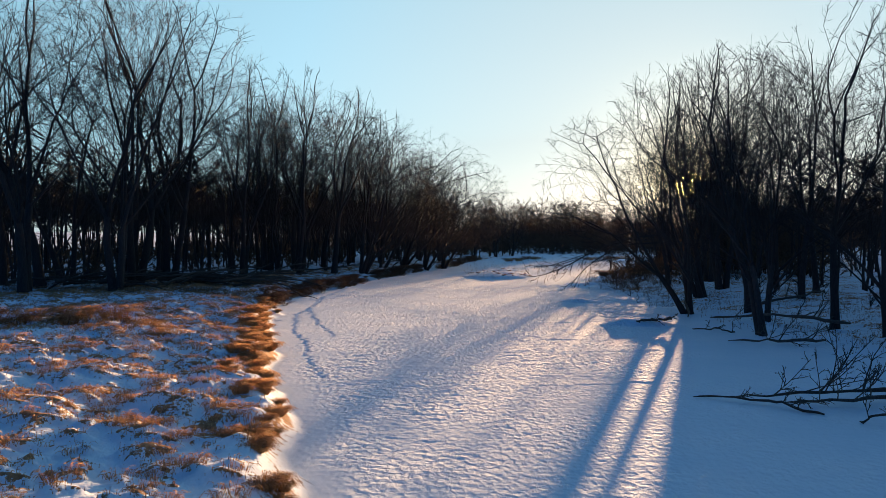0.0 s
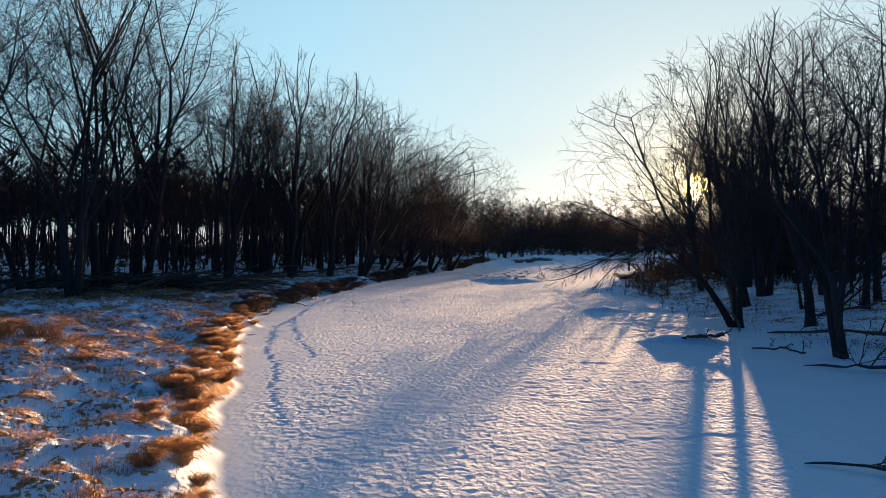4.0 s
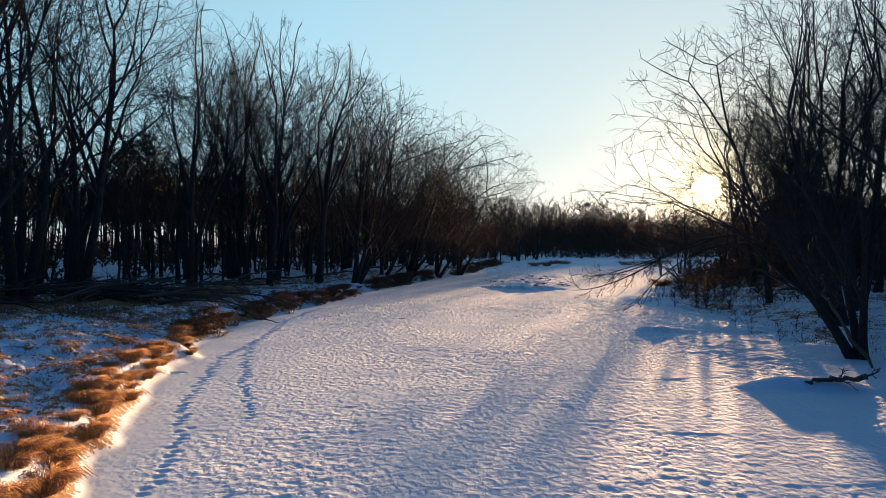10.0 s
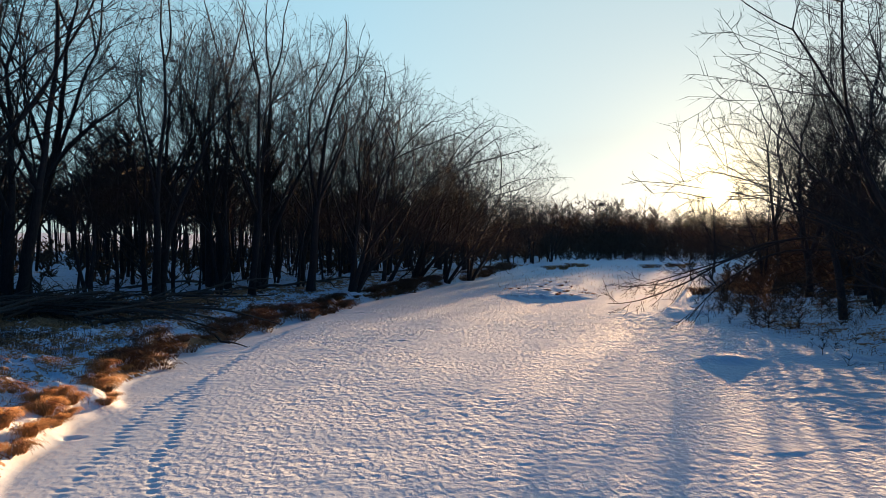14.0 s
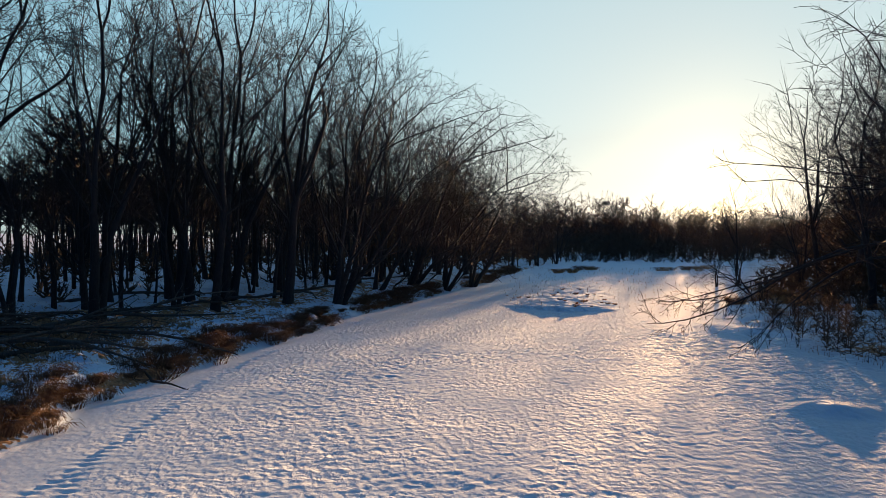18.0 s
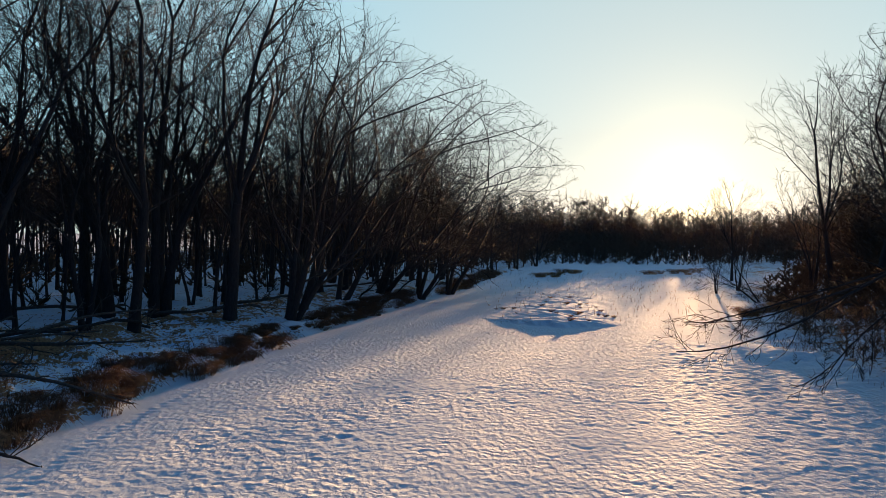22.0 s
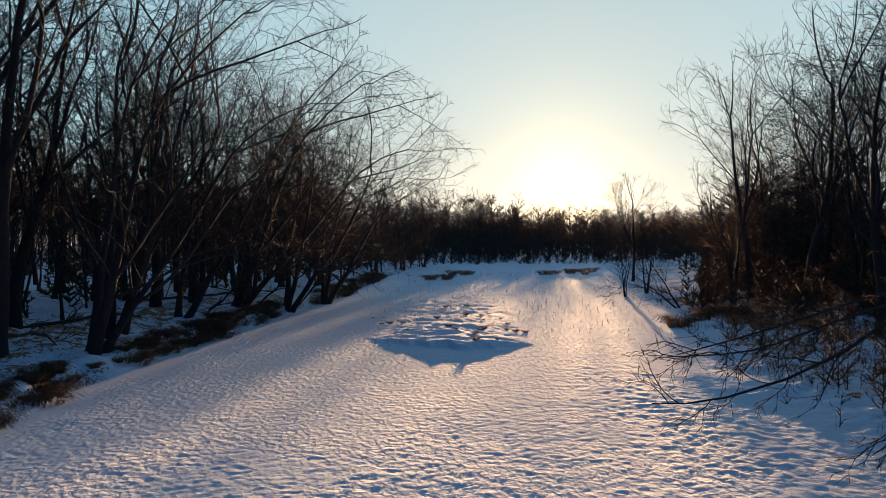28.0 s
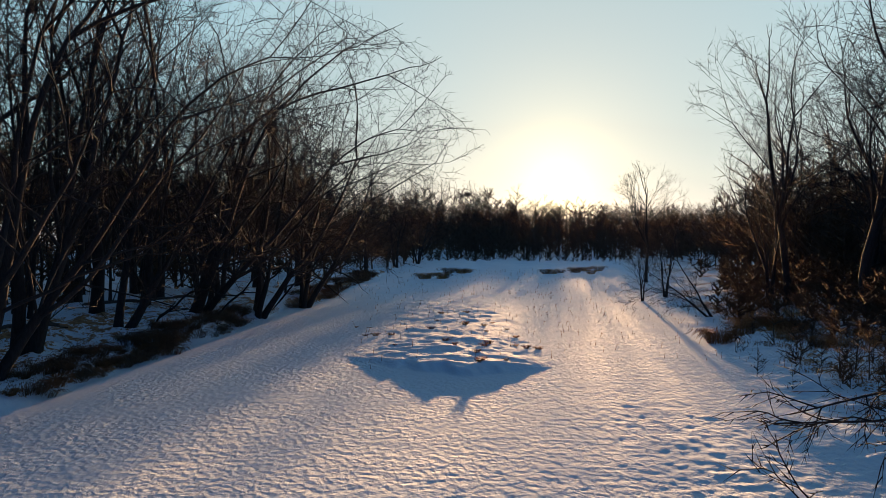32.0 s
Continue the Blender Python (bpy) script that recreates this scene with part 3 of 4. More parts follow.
# trees whose places can be told
for x, y, k, h, tilt, az in ((-9.8, 66.5, 3, 16.8, 0.03, 0.0), (-15.8, 58.3, 1, 17.2, 0.02, 0), (-12.1, 62.0, 0, 16.3, 0.04, 0.5), (-19.0, 51.5, 1, 18.5, 0.03, 0.2),
                             (-19.5, 44.5, 2, 18.5, 0.1, 0.3), (-24.0, 42.5, 1, 19.0, 0.05, 0.0), (-6.3, 76.8, 4, 13.5, 0.22, 0.2), (-4.4, 81.6, 5, 15.5, 0.44, 0.0), (0.0, 89.0, 5, 12.5, 0.25, 0.0),
                             (-2.0, 84.1, 5, 14.0, 0.28, 0.0), (-7.7, 71.5, 2, 13.8, 0.12, 0.3),
                             (16.6, 47.4, 2, 13.2, 0.2, 3.0), (17.2, 50.2, 4, 13.4, 0.14, 3.0), (-7.4, 68.0, 5, 14.5, 0.3, 0.1), (13.5, 31.4, 1, 11.0, 0.24, 2.8), (17.1, 32.3, 0, 14.5, 0.02, 0), (13.1, 39.6, 5, 13.0, 0.26, 2.7),
                             (20.6, 57.5, 1, 14.5, 0.03, 0.0), (19.4, 51.5, 2, 14.8, 0.05, 0.0), (19.7, 81.7, 4, 6.5, 0.8, 2.9), (24.2, 83.6, 1, 8.5, 0.04, 0), (26.2, 85.0, 0, 16.0, 0.05, 3.0), (26.0, 79.0, 3, 16.2, 0.04, 1.0), (26.6, 75.5, 4, 14.5, 0.04, 3.0),
                             (27.4, 105.5, 0, 10.0, 0.03, 3.0), (22.6, 64.0, 3, 15.0, 0.05, 2.8), (24.5, 69.0, 1, 15.5, 0.04, 2.0),
                             (27.2, 72.0, 2, 13.5, 0.05, 1.0)):
    plant(KINDS, k, x, y, h, rng.uniform(0, 6.28), tilt, az)


def lane(x, y):
    """Whether a place lies where low sunlight comes in beneath the right-hand trees."""
    u = 0.949 * x - 0.314 * y
    return x > 15 and (-6.2 < u < -4.7 or -3.9 < u < -2.7 or -1.15 < u < -0.65 or 0.3 < u < 0.85 or (y > 82 and -6.5 < u < 2.0))


def fill_woods(kinds, count, depth0, depth1, y0, y1, side, gap, h0, h1, tries=12000):
    made = 0
    for _ in range(tries):
        if made >= count:
            return
        y = rng.uniform(y0, y1)
        d = depth0 + (depth1 - depth0) * rng.random() ** 1.2
        x = np.interp(y, EDGE_Y, EDGE_X) - d if side < 0 else np.interp(y, RWOOD_Y, RWOOD_X) + d
        if not clear_of(x, y, gap) or (side > 0 and y > 36 and lane(x, y)):
            continue
        low = 1 - 0.03 * float(step(48, 62, y)) - 0.2 * float(step(62, 88, y)) if side < 0 else 1 - 0.1 * float(step(74, 90, y))
        plant(kinds, int(rng.integers(len(kinds))), x, y, rng.uniform(h0, h1) * low, rng.uniform(0, 6.28), abs(rng.normal()) * 0.06, rng.uniform(0, 6.28))
        made += 1


fill_woods(KINDS[:5], 24, 0, 9, 40, 100, -1, 2.6, 14.5, 17.2)
fill_woods(KINDS, 10, 0, 12, 100, 150, -1, 4.0, 13, 15)
fill_woods(KINDS, 16, 0, 10, 20, 100, 1, 2.8, 12.5, 15.5)
fill_woods(SLIM, 34, 1, 26, 34, 125, -1, 2.0, 10, 14.5)
fill_woods(KINDS[:5], 10, 3, 15, 60, 105, -1, 2.2, 13, 15.5)
fill_woods(SLIM, 22, 3, 20, 58, 105, -1, 1.6, 10, 14)
fill_woods(SLIM, 24, 1, 12, 46, 80, -1, 1.5, 11, 15)
fill_woods(SLIM, 30, 1, 22, 22, 125, 1, 2.0, 9, 13)

# ---- woods farther back ----


def far_woods(name, label, spots, heights, seed, low=0.3, mat=TWIG, limbs=14, subs=7, twigs=3, thick=1.0):
    """Many bare trees joined into one: trunks, limbs, branches and twigs as thin tapered prisms."""
    g = np.random.default_rng(seed)
    spots, heights = np.asarray(spots, float), np.asarray(heights, float)
    n = len(spots)
    z = np.array([ground_at(a, b) for a, b in spots]) - 0.2
    base = np.column_stack([spots, z])
    lean = np.column_stack([g.normal(size=(n, 2)) * 0.05, np.ones(n)]) * heights[:, None]
    out = [spikes(base, base + lean, 0.2 * heights / 13)]
    low = np.clip(np.reshape(low, (-1, 1)) * g.uniform(0.65, 1.35, (n, 1)), 0, 0.7)
    f = low + (0.96 - low) * g.random((n, limbs))
    lb = base[:, None] + lean[:, None] * f[..., None]
    az = g.uniform(0, 6.283, (n, limbs))
    ln = heights[:, None] * (0.40 - 0.25 * f) * g.uniform(0.7, 1.3, (n, limbs))
    rise = g.uniform(0.35, 1.2, (n, limbs))
    lw = np.stack([np.cos(az), np.sin(az), rise], -1)
    lw /= np.linalg.norm(lw, axis=-1, keepdims=True)
    lt = lb + lw * ln[..., None]
    out.append(spikes(lb.reshape(-1, 3), lt.reshape(-1, 3), 0.05 * thick))
    e = g.uniform(0.2, 1.0, (n, limbs, subs))
    sb = lb[:, :, None] + (lt - lb)[:, :, None] * e[..., None]
    sw = lw[:, :, None] + g.normal(size=(n, limbs, subs, 3)) * 0.55 + (0, 0, 0.15)
    sw /= np.linalg.norm(sw, axis=-1, keepdims=True)
    st = sb + sw * (ln[:, :, None] * g.uniform(0.3, 0.6, (n, limbs, subs)))[..., None]
    out.append(spikes(sb.reshape(-1, 3), st.reshape(-1, 3), 0.024 * thick))
    if twigs:
        e = g.uniform(0.15, 0.95, (n, limbs, subs, twigs))
        tb = sb[:, :, :, None] + (st - sb)[:, :, :, None] * e[..., None]
        tw = sw[:, :, :, None] + g.normal(size=(n, limbs, subs, twigs, 3)) * 0.5
        tw /= np.linalg.norm(tw, axis=-1, keepdims=True)
        tt = tb + tw * (ln[:, :, None] * 0.22)[..., None, None]
        out.append(spikes(tb.reshape(-1, 3), tt.reshape(-1, 3), 0.016 * thick))
    ob = new(name, mesh_from(name, *merge(out), mat))
    return tagged(ob, label, "woods", kind="stuff")


def scatter(count, y0, y1, d0, d1, side):
    out = []
    for _ in range(count):
        y = rng.uniform(y0, y1)
        d = rng.uniform(d0, d1)
        x = np.interp(y, EDGE_Y, EDGE_X) - d if side < 0 else np.interp(y, RWOOD_Y, RWOOD_X) + d
        out.append((x, y))
    return out


plant(KINDS, 0, 28.8, 79.0, 14.5, 2.0)
for x, y, h, turn in ((20.7, 91.5, 3.6, 0.5), (23.2, 93.5, 4.6, 1.3)):
    plant(KINDS, 2, x, y, h, turn)
plant(KINDS, 3, -14.6, 65.5, 14.5, 2.9)
plant(KINDS, 3, 32.2, 86.0, 14.5, 4.0)
plant(KINDS, 4, 33.0, 80.0, 15.0, 1.0)
left_spots = scatter(400, 40, 190, 16, 84, -1)
far_woods("bare_woods", "dense leafless floodplain woods on snow", left_spots, rng.uniform(9, 13, len(left_spots)), 5, low=0.45, thick=2.3, limbs=16, subs=6, twigs=1)
right_spots = scatter(175, 25, 150, 8, 46, 1)
far_woods("bare_woods", "dense leafless woods along the snowy bank", right_spots, [rng.uniform(3, 5) if y > 60 and lane(x, y) else rng.uniform(7, 10.5) for x, y in right_spots], 6, low=[0.45 if y < 82 else 0.15 for _, y in right_spots], thick=1.8, twigs=2)
# undergrowth made denser to darken the floor where deep shade lies
brush_left = scatter(620, 45, 175, 5, 60, -1) + scatter(300, 42, 120, 30, 95, -1)
far_woods("undergrowth", "low tangled undergrowth, thickened to stand in for woodland shade", brush_left, rng.uniform(1.3, 3.1, len(brush_left)), 15, low=0.02, thick=1.9, limbs=11, subs=6, twigs=0, mat=BROWN_VEIL_TWIG)
brush_right = scatter(170, 30, 150, 5, 40, 1)
far_woods("undergrowth", "low tangled brush under the riverside trees", brush_right, rng.uniform(0.8, 2.0, len(brush_right)), 16, low=0.02, thick=0.8, limbs=11, subs=4, twigs=0)
thicket = scatter(45, 60, 88, 3, 15, 1) + scatter(60, 86, 160, 0, 14, 1) + scatter(60, 88, 165, 0, 14, -1)
far_woods("thicket", "dense leafless willow thicket along the river", thicket, [rng.uniform(1.4, 2.5) if lane(a, b) else rng.uniform(3.0, 5.5) if a > 15 and b < 88 and 0.949 * a - 0.314 * b > 1.3 else rng.uniform(1.5, 2.6) if a > 15 and b < 88 else rng.uniform(4, 7.5) for a, b in thicket], 17, low=0.02, thick=1.7, limbs=15, subs=6, twigs=1, mat=BROWN_VEIL_TWIG)
bend = [(rng.uniform(-40, 150), rng.uniform(158, 225)) for _ in range(1000)]
far_woods("river_bend_brush", "brown leafless brush closing the river bend", bend, rng.uniform(3.2, 6.0, len(bend)), 8, low=0.0, thick=1.5, limbs=13, subs=5, twigs=0, mat=BROWN_VEIL_TWIG)
rise = [(rng.uniform(-60, 44), rng.uniform(198, 235)) for _ in range(260)]
far_woods("far_woods", "brown leafless woods past the river bend", rise, rng.uniform(8.5, 13.5, len(rise)), 10, low=0.03, thick=2.0, subs=6, twigs=2, mat=BROWN_VEIL_TWIG)
far = [(rng.uniform(40, 420), rng.uniform(390, 470)) for _ in range(900)]
far_woods("far_woods", "distant brown leafless woods beyond the bend", far, rng.uniform(12, 20.5, len(far)), 9, low=0.0, thick=2.6, limbs=13, subs=6, twigs=0, mat=BROWN_VEIL_TWIG)
wall = scatter(150, 62, 116, 1, 17, 1) + scatter(60, 76, 100, 0, 12, 1)
far_woods("thicket", "dark leafless brush behind the snowy bank", wall, [rng.uniform(1.4, 2.5) if lane(x, y) else rng.uniform(3.5, 6.0) if 0.949 * x - 0.314 * y > 1.3 and y < 92 else rng.uniform(1.4, 2.3) if y < 84 else rng.uniform(7, 11) for x, y in wall], 22, low=0.05, thick=1.6, limbs=15, subs=6, twigs=1, mat=BROWN_VEIL_TWIG)
# trees added only to weaken the low sunlight farther up the river
sun_filter = [(rng.uniform(24, 90), rng.uniform(165, 200)) for _ in range(300)]
far_woods("thicket", "added thin leafless trees that filter the low sun", sun_filter, rng.uniform(5.2, 8.7, len(sun_filter)), 19, low=0.08, thick=0.9, limbs=13, subs=6, twigs=2, mat=BROWN_VEIL_TWIG)
middle = [(rng.uniform(10, 260), rng.uniform(260, 330)) for _ in range(480)]
far_woods("far_woods", "brown leafless brush filling the far floodplain", middle, rng.uniform(7.5, 11.5, len(middle)), 25, low=0.0, thick=2.4, limbs=13, subs=5, twigs=0, mat=BROWN_VEIL_TWIG)
shrubs = [(float(np.interp(y, RIGHT_Y, RIGHT_X)) + rng.uniform(0.6, 5.0), y) for y in rng.uniform(24, 92, 90)]
far_woods("bank_shrubs", "low bare shrubs and twigs along the bank", shrubs, rng.uniform(0.4, 1.1, len(shrubs)), 20, low=0.02, thick=0.28, limbs=9, subs=4, twigs=0)
beyond = scatter(170, 60, 200, 60, 110, -1)
far_woods("bare_woods", "far edge of the leafless floodplain woods", beyond, rng.uniform(9, 12, len(beyond)), 21, low=0.5, thick=4.6, limbs=13, subs=6, twigs=1)

low = [(rng.uniform(8, 75), rng.uniform(146, 160)) for _ in range(260)]
far_woods("river_bend_brush", "low brown brush on the snowy point", low, rng.uniform(1.2, 3.0, len(low)), 23, low=0.0, thick=1.2, limbs=12, subs=5, twigs=0, mat=BROWN_VEIL_TWIG)

mound = [(float(np.interp(y, RIGHT_Y, RIGHT_X)) + rng.uniform(2.5, 10.0), y) for y in rng.uniform(54, 84, 190)]
far_woods("bank_shrubs", "brown waist-high brush on the snowy bank", mound, rng.uniform(0.7, 2.0, len(mound)), 24, low=0.02, thick=0.45, limbs=13, subs=5, twigs=1, mat=BROWN_VEIL_TWIG)

# ---- fallen wood ----


def part(name, pieces, mat, parent, label=""):
    ob = new(name, mesh_from(name, *merge(pieces), mat, True))
    ob.parent = parent
    return tagged(ob, label)


def curve_through(points, n=9):
    """Points along a smooth line through a few given ones."""
    p = np.array(points, float)
    s = np.linspace(0, len(p) - 1, n)
    q = np.vstack([2 * p[0] - p[1], p, 2 * p[-1] - p[-2]])
    out = []
    for v in s:
        i = min(int(v), len(p) - 2)
        u = v - i
        a, b, c, d = q[i], q[i + 1], q[i + 2], q[i + 3]
        out.append(0.5 * (2 * b + (c - a) * u + (2 * a - 5 * b + 4 * c - d) * u * u + (3 * b - a - 3 * c + d) * u ** 3))
    return np.array(out)


def side_twigs(pts, radii, g, count, length, drop=0.0, start=0.15, fine=4, angle=0.8):
    """Side branches with their twigs, along a limb."""
    pieces, a, b = [], [], []
    for k in range(count):
        f = start + (0.97 - start) * (k + g.uniform(0, 0.9)) / count
        p, d, r = on(pts, radii, min(f, 0.98))
        w = turned(d, g, g.uniform(0.5, 1.0) * angle, -drop)
        bp, br, _ = run(p, w, length * g.uniform(0.5, 1.1) * (1.15 - 0.6 * f), max(r * 0.5, 0.014), 0.006, 5, g, 0.2, -drop * 0.3)
        pieces.append(tube(bp, br, 4))
        for q in range(fine):
            c, cd, _ = on(bp, br, 0.2 + 0.75 * (q + g.uniform(0, 0.9)) / fine)
            e = c + turned(cd, g, g.uniform(0.4, 0.9), -drop * 0.5) * length * g.uniform(0.15, 0.4)
            a.append(c)
            b.append(e)
            for _ in range(2):
                h = c + (e - c) * g.uniform(0.3, 0.8)
                a.append(h)
                b.append(h + turned((e - c) / np.linalg.norm(e - c), g, 0.6, 0) * length * g.uniform(0.06, 0.18))
    if a:
        pieces.append(spikes(a, b, 0.009))
    return pieces


def fallen(name, label, points, r0, r1, seed, branches=4, length=1.2, up=0.4, mat=DEADWOOD, sides=8, category="log"):
    """A fallen log or branch with its side branches, lying on the snow."""
    g = np.random.default_rng(seed)
    pts = curve_through(points, 13)
    radii = np.linspace(r0, r1, len(pts)) * g.uniform(0.75, 1.2, len(pts))
    radii[0], radii[-1] = radii[0] * 0.45, radii[-1] * 0.6
    pts[1:-1] += g.normal(size=(len(pts) - 2, 3)) * (0.07, 0.07, 0.035)
    thing = new(name)
    tagged(thing, label, category)
    part("stem", [tube(pts, radii, sides)], mat, thing)
    for k in range(branches):
        p, d, r = on(pts, radii, g.uniform(0.1, 0.95))
        w = turned(d, g, g.uniform(0.6, 1.2), up)
        w[2] = abs(w[2]) * 0.8 + 0.05
        bp, br, _ = run(p, w / np.linalg.norm(w), length * g.uniform(0.5, 1.2), r * 0.45, 0.008, 4, g, 0.15, 0.05)
        part("branch", [tube(bp, br, 5)] + side_twigs(bp, br, g, 4, length * 0.4, fine=2), mat, thing)
    return thing


def at(x, y, up=0.0):
    return (x, y, ground_at(x, y) + up)


fallen("fallen_log", "dark fallen log with upright dead branches on river snow", [at(8.0, 19.3, 0.12), at(9.6, 18.9, 0.32), at(11.4, 19.2, 0.28), at(14.0, 18.6, 0.4)], 0.03, 0.065, 31, 20, 1.7, 0.8)
fallen("fallen_log", "second bare log lying along the first on snow", [at(8.6, 18.6, 0.1), at(10.2, 18.4, 0.22), at(12.0, 18.3, 0.2), at(14.5, 17.6, 0.35)], 0.03, 0.06, 32, 13, 1.3, 0.7)
fallen("fallen_branch", "thin dead branch lying flat on the snow", [at(6.6, 19.5, 0.03), at(7.6, 19.1, 0.1), at(8.5, 18.3, 0.1), at(9.1, 17.6, 0.04)], 0.02, 0.045, 33, 5, 0.8, 0.3, category="branch")
fallen("fallen_branch", "forked dead branch half buried in river snow", [at(9.6, 17.0, 0.03), at(10.0, 16.6, 0.25), at(10.6, 16.0, 0.2)], 0.03, 0.02, 34, 5, 0.9, 0.4, category="branch")
fallen("fallen_log", "crooked dead limb lying at the foot of trees", [at(11.4, 29.6, 0.06), at(12.4, 29.0, 0.16), at(13.4, 28.9, 0.1), at(14.6, 28.2, 0.25)], 0.03, 0.06, 35, 7, 1.6, 0.6)
fallen("fallen_branch", "short dead branch stuck in the snow", [at(11.2, 33.3, 0.05), at(12.0, 32.6, 0.14), at(12.7, 32.2, 0.06)], 0.025, 0.045, 36, 3, 0.7, 0.5, category="branch")
fallen("fallen_log", "short bare log resting across a snow drift", [at(9.0, 34.5, 0.06), at(9.8, 34.5, 0.14), at(10.7, 34.65, 0.24)], 0.05, 0.075, 37, 3, 0.7, 0.2)
fallen("fallen_log", "long leaning pole sloping down from the woods", [at(12.4, 37.5, 0.1), at(13.4, 40.8, 0.7), at(14.3, 44.0, 1.5), at(15.0, 46.6, 2.3)], 0.07, 0.04, 38, 6, 1.4, 0.4)
fallen("fallen_log", "bare fallen trunk along the snowy woodland edge", [at(13.2, 36.6, 0.15), at(15.2, 34.0, 0.5), at(17.4, 31.6, 0.4)], 0.05, 0.075, 39, 5, 1.5, 0.5)
fallen("fallen_branch", "dead branch hanging off the grassy bank", [at(-10.3, 49.4, 0.25), at(-9.5, 48.8, 0.14), at(-8.8, 48.4, 0.12), at(-8.1, 48.1, 0.05)], 0.05, 0.018, 40, 5, 0.7, 0.3, category="branch")
for k, (x, y, az, ln) in enumerate(((-14.5, 60.5, 0.2, 6), (-21, 57, 2.9, 7), (-11.0, 66.5, 0.1, 5), (-18, 66, 0.5, 7), (-9.6, 73.5, 0.3, 4), (-26, 49, 0.1, 6), (22.5, 62, 0.3, 6), (24, 72, 2.8, 7), (20, 42, 0.4, 6), (-7.0, 83.0, 0.1, 5))):
    c, s = math.cos(az) * ln / 2, math.sin(az) * ln / 2
    fallen("fallen_log", "old fallen trunk lying in the snowy woods", [at(x - c, y - s, 0.1), at(x, y, 0.3), at(x + c * 0.8, y + s + 0.6, 0.5), at(x + c, y + s + 1.0, 0.2)], 0.09, 0.04, 50 + k, 5, 1.4, 0.5)

g = np.random.default_rng(77)
for cx, cy, n, label in ((-17.5, 50.0, 26, "tangled brush pile of dead limbs on the bank"), (-13.0, 50.5, 16, "heap of dead branches beside dry grass"), (-22.0, 46.5, 16, "dark heap of fallen limbs under the trees"), (-15.0, 56.0, 8, "few dead limbs piled near the trunks")):
    pile = tagged(new("brush_pile"), label, "brush pile")
    for k in range(n):
        x, y, az, ln = cx + g.normal() * 2.0, cy + g.normal() * 1.2, g.normal() * 0.5 + 0.1, g.uniform(2.5, 5.5)
        z0, z1 = g.uniform(0.1, 0.5), g.uniform(0.1, 1.2)
        pts = curve_through([at(x - math.cos(az) * ln / 2, y - math.sin(az) * ln / 2, z0), at(x, y, (z0 + z1) / 2 + g.uniform(0, 0.2)), at(x + math.cos(az) * ln / 2, y + math.sin(az) * ln / 2, z1)], 6)
        radii = np.linspace(g.uniform(0.05, 0.11), 0.02, 6)
        part("branch", [tube(pts, radii, 5)] + side_twigs(pts, radii, g, 5, 1.3, fine=3), DEADWOOD, pile)

# the tree whose low limbs hang over the frozen river
hang = tagged(new("tree"), "bare tree with low limbs drooping over the ice", "tree", "bare riverside trees")
g = np.random.default_rng(91)
stem = curve_through([at(17.2, 56.4, -0.3), (16.8, 56.2, 2.6), (16.0, 56.0, 5.0), (15.7, 56.2, 6.8)])
stem_r = np.linspace(0.22, 0.04, 9)
part("trunk", [tube(stem, stem_r, 8)], BARK, hang)
LOW_LIMBS = (((16.3, 56.0, 4.2), (13.4, 55.6, 3.9), (11.2, 55.2, 3.0), (9.2, 55.1, 1.9), (7.4, 55.7, 1.15), (6.3, 56.2, 1.0)),
             ((16.5, 56.1, 3.6), (13.6, 54.8, 3.5), (11.6, 54.0, 2.7), (10.1, 53.7, 1.6), (9.4, 53.7, 0.7)),
             ((14.2, 55.7, 4.0), (11.8, 57.0, 3.0), (9.6, 57.6, 2.2), (7.8, 58.2, 1.6)),
             ((12.3, 55.4, 3.4), (10.6, 56.6, 2.5), (8.8, 56.8, 1.9), (7.0, 57.4, 1.7)))
for k, limb in enumerate(LOW_LIMBS):
    pts = curve_through(limb, 10)
    radii = np.linspace(0.065 - 0.009 * k, 0.012, 10)
    part("limb", [tube(pts, radii, 6)], BARK, hang)
    part("spray", side_twigs(pts, radii, g, 12, 1.9, 0.1, 0.3, 6, 1.0), TWIG, hang)
for k in range(5):
    p, d, r = on(stem, stem_r, 0.6 + 0.08 * k)
    pts, radii, _ = run(p, turned(d, g, 0.8, 0.1), 2.6 - 0.25 * k, 0.07, 0.015, 6, g, 0.1, 0.08)
    part("limb", [tube(pts, radii, 5)], BARK, hang)
    part("spray", side_twigs(pts, radii, g, 9, 1.8, -0.1, 0.2, 5, 0.8), TWIG, hang)

# dead branches that hang low over the left bank
for x, y, ex, ey, z0, z1, seed in ((-3.5, 80.5, 2.2, 84.0, 3.0, 0.7, 61), (-1.5, 86.0, 3.6, 90.0, 2.6, 0.6, 62), (-5.5, 78.0, -1.5, 79.0, 2.2, 1.7, 63)):
    fallen("dead_branch", "bare dead branch drooping low over the bank", [at(x, y, 0.02), ((2 * x + ex) / 3, (2 * y + ey) / 3, z0 * 0.8), ((x + 2 * ex) / 3, (y + 2 * ey) / 3, z0 * 0.75), (ex, ey, z1)], 0.06, 0.02, seed, 5, 1.3, 0.1, TWIG, 6, "branch")

# stick nest in the tall tree at the river bend
nest = np.random.default_rng(5)
v = nest.normal(size=(170, 3)) * (0.3, 0.3, 0.14)
w = nest.normal(size=(170, 3)) * (0.55, 0.55, 0.15)
tall = copy_thing(KINDS[3], Matrix.Translation((34.0, 213.0, ground_at(34.0, 213.0))) @ Matrix.Scale(15.0 / 16, 4))
tagged(tall, "tall bare tree with a nest above the woods")
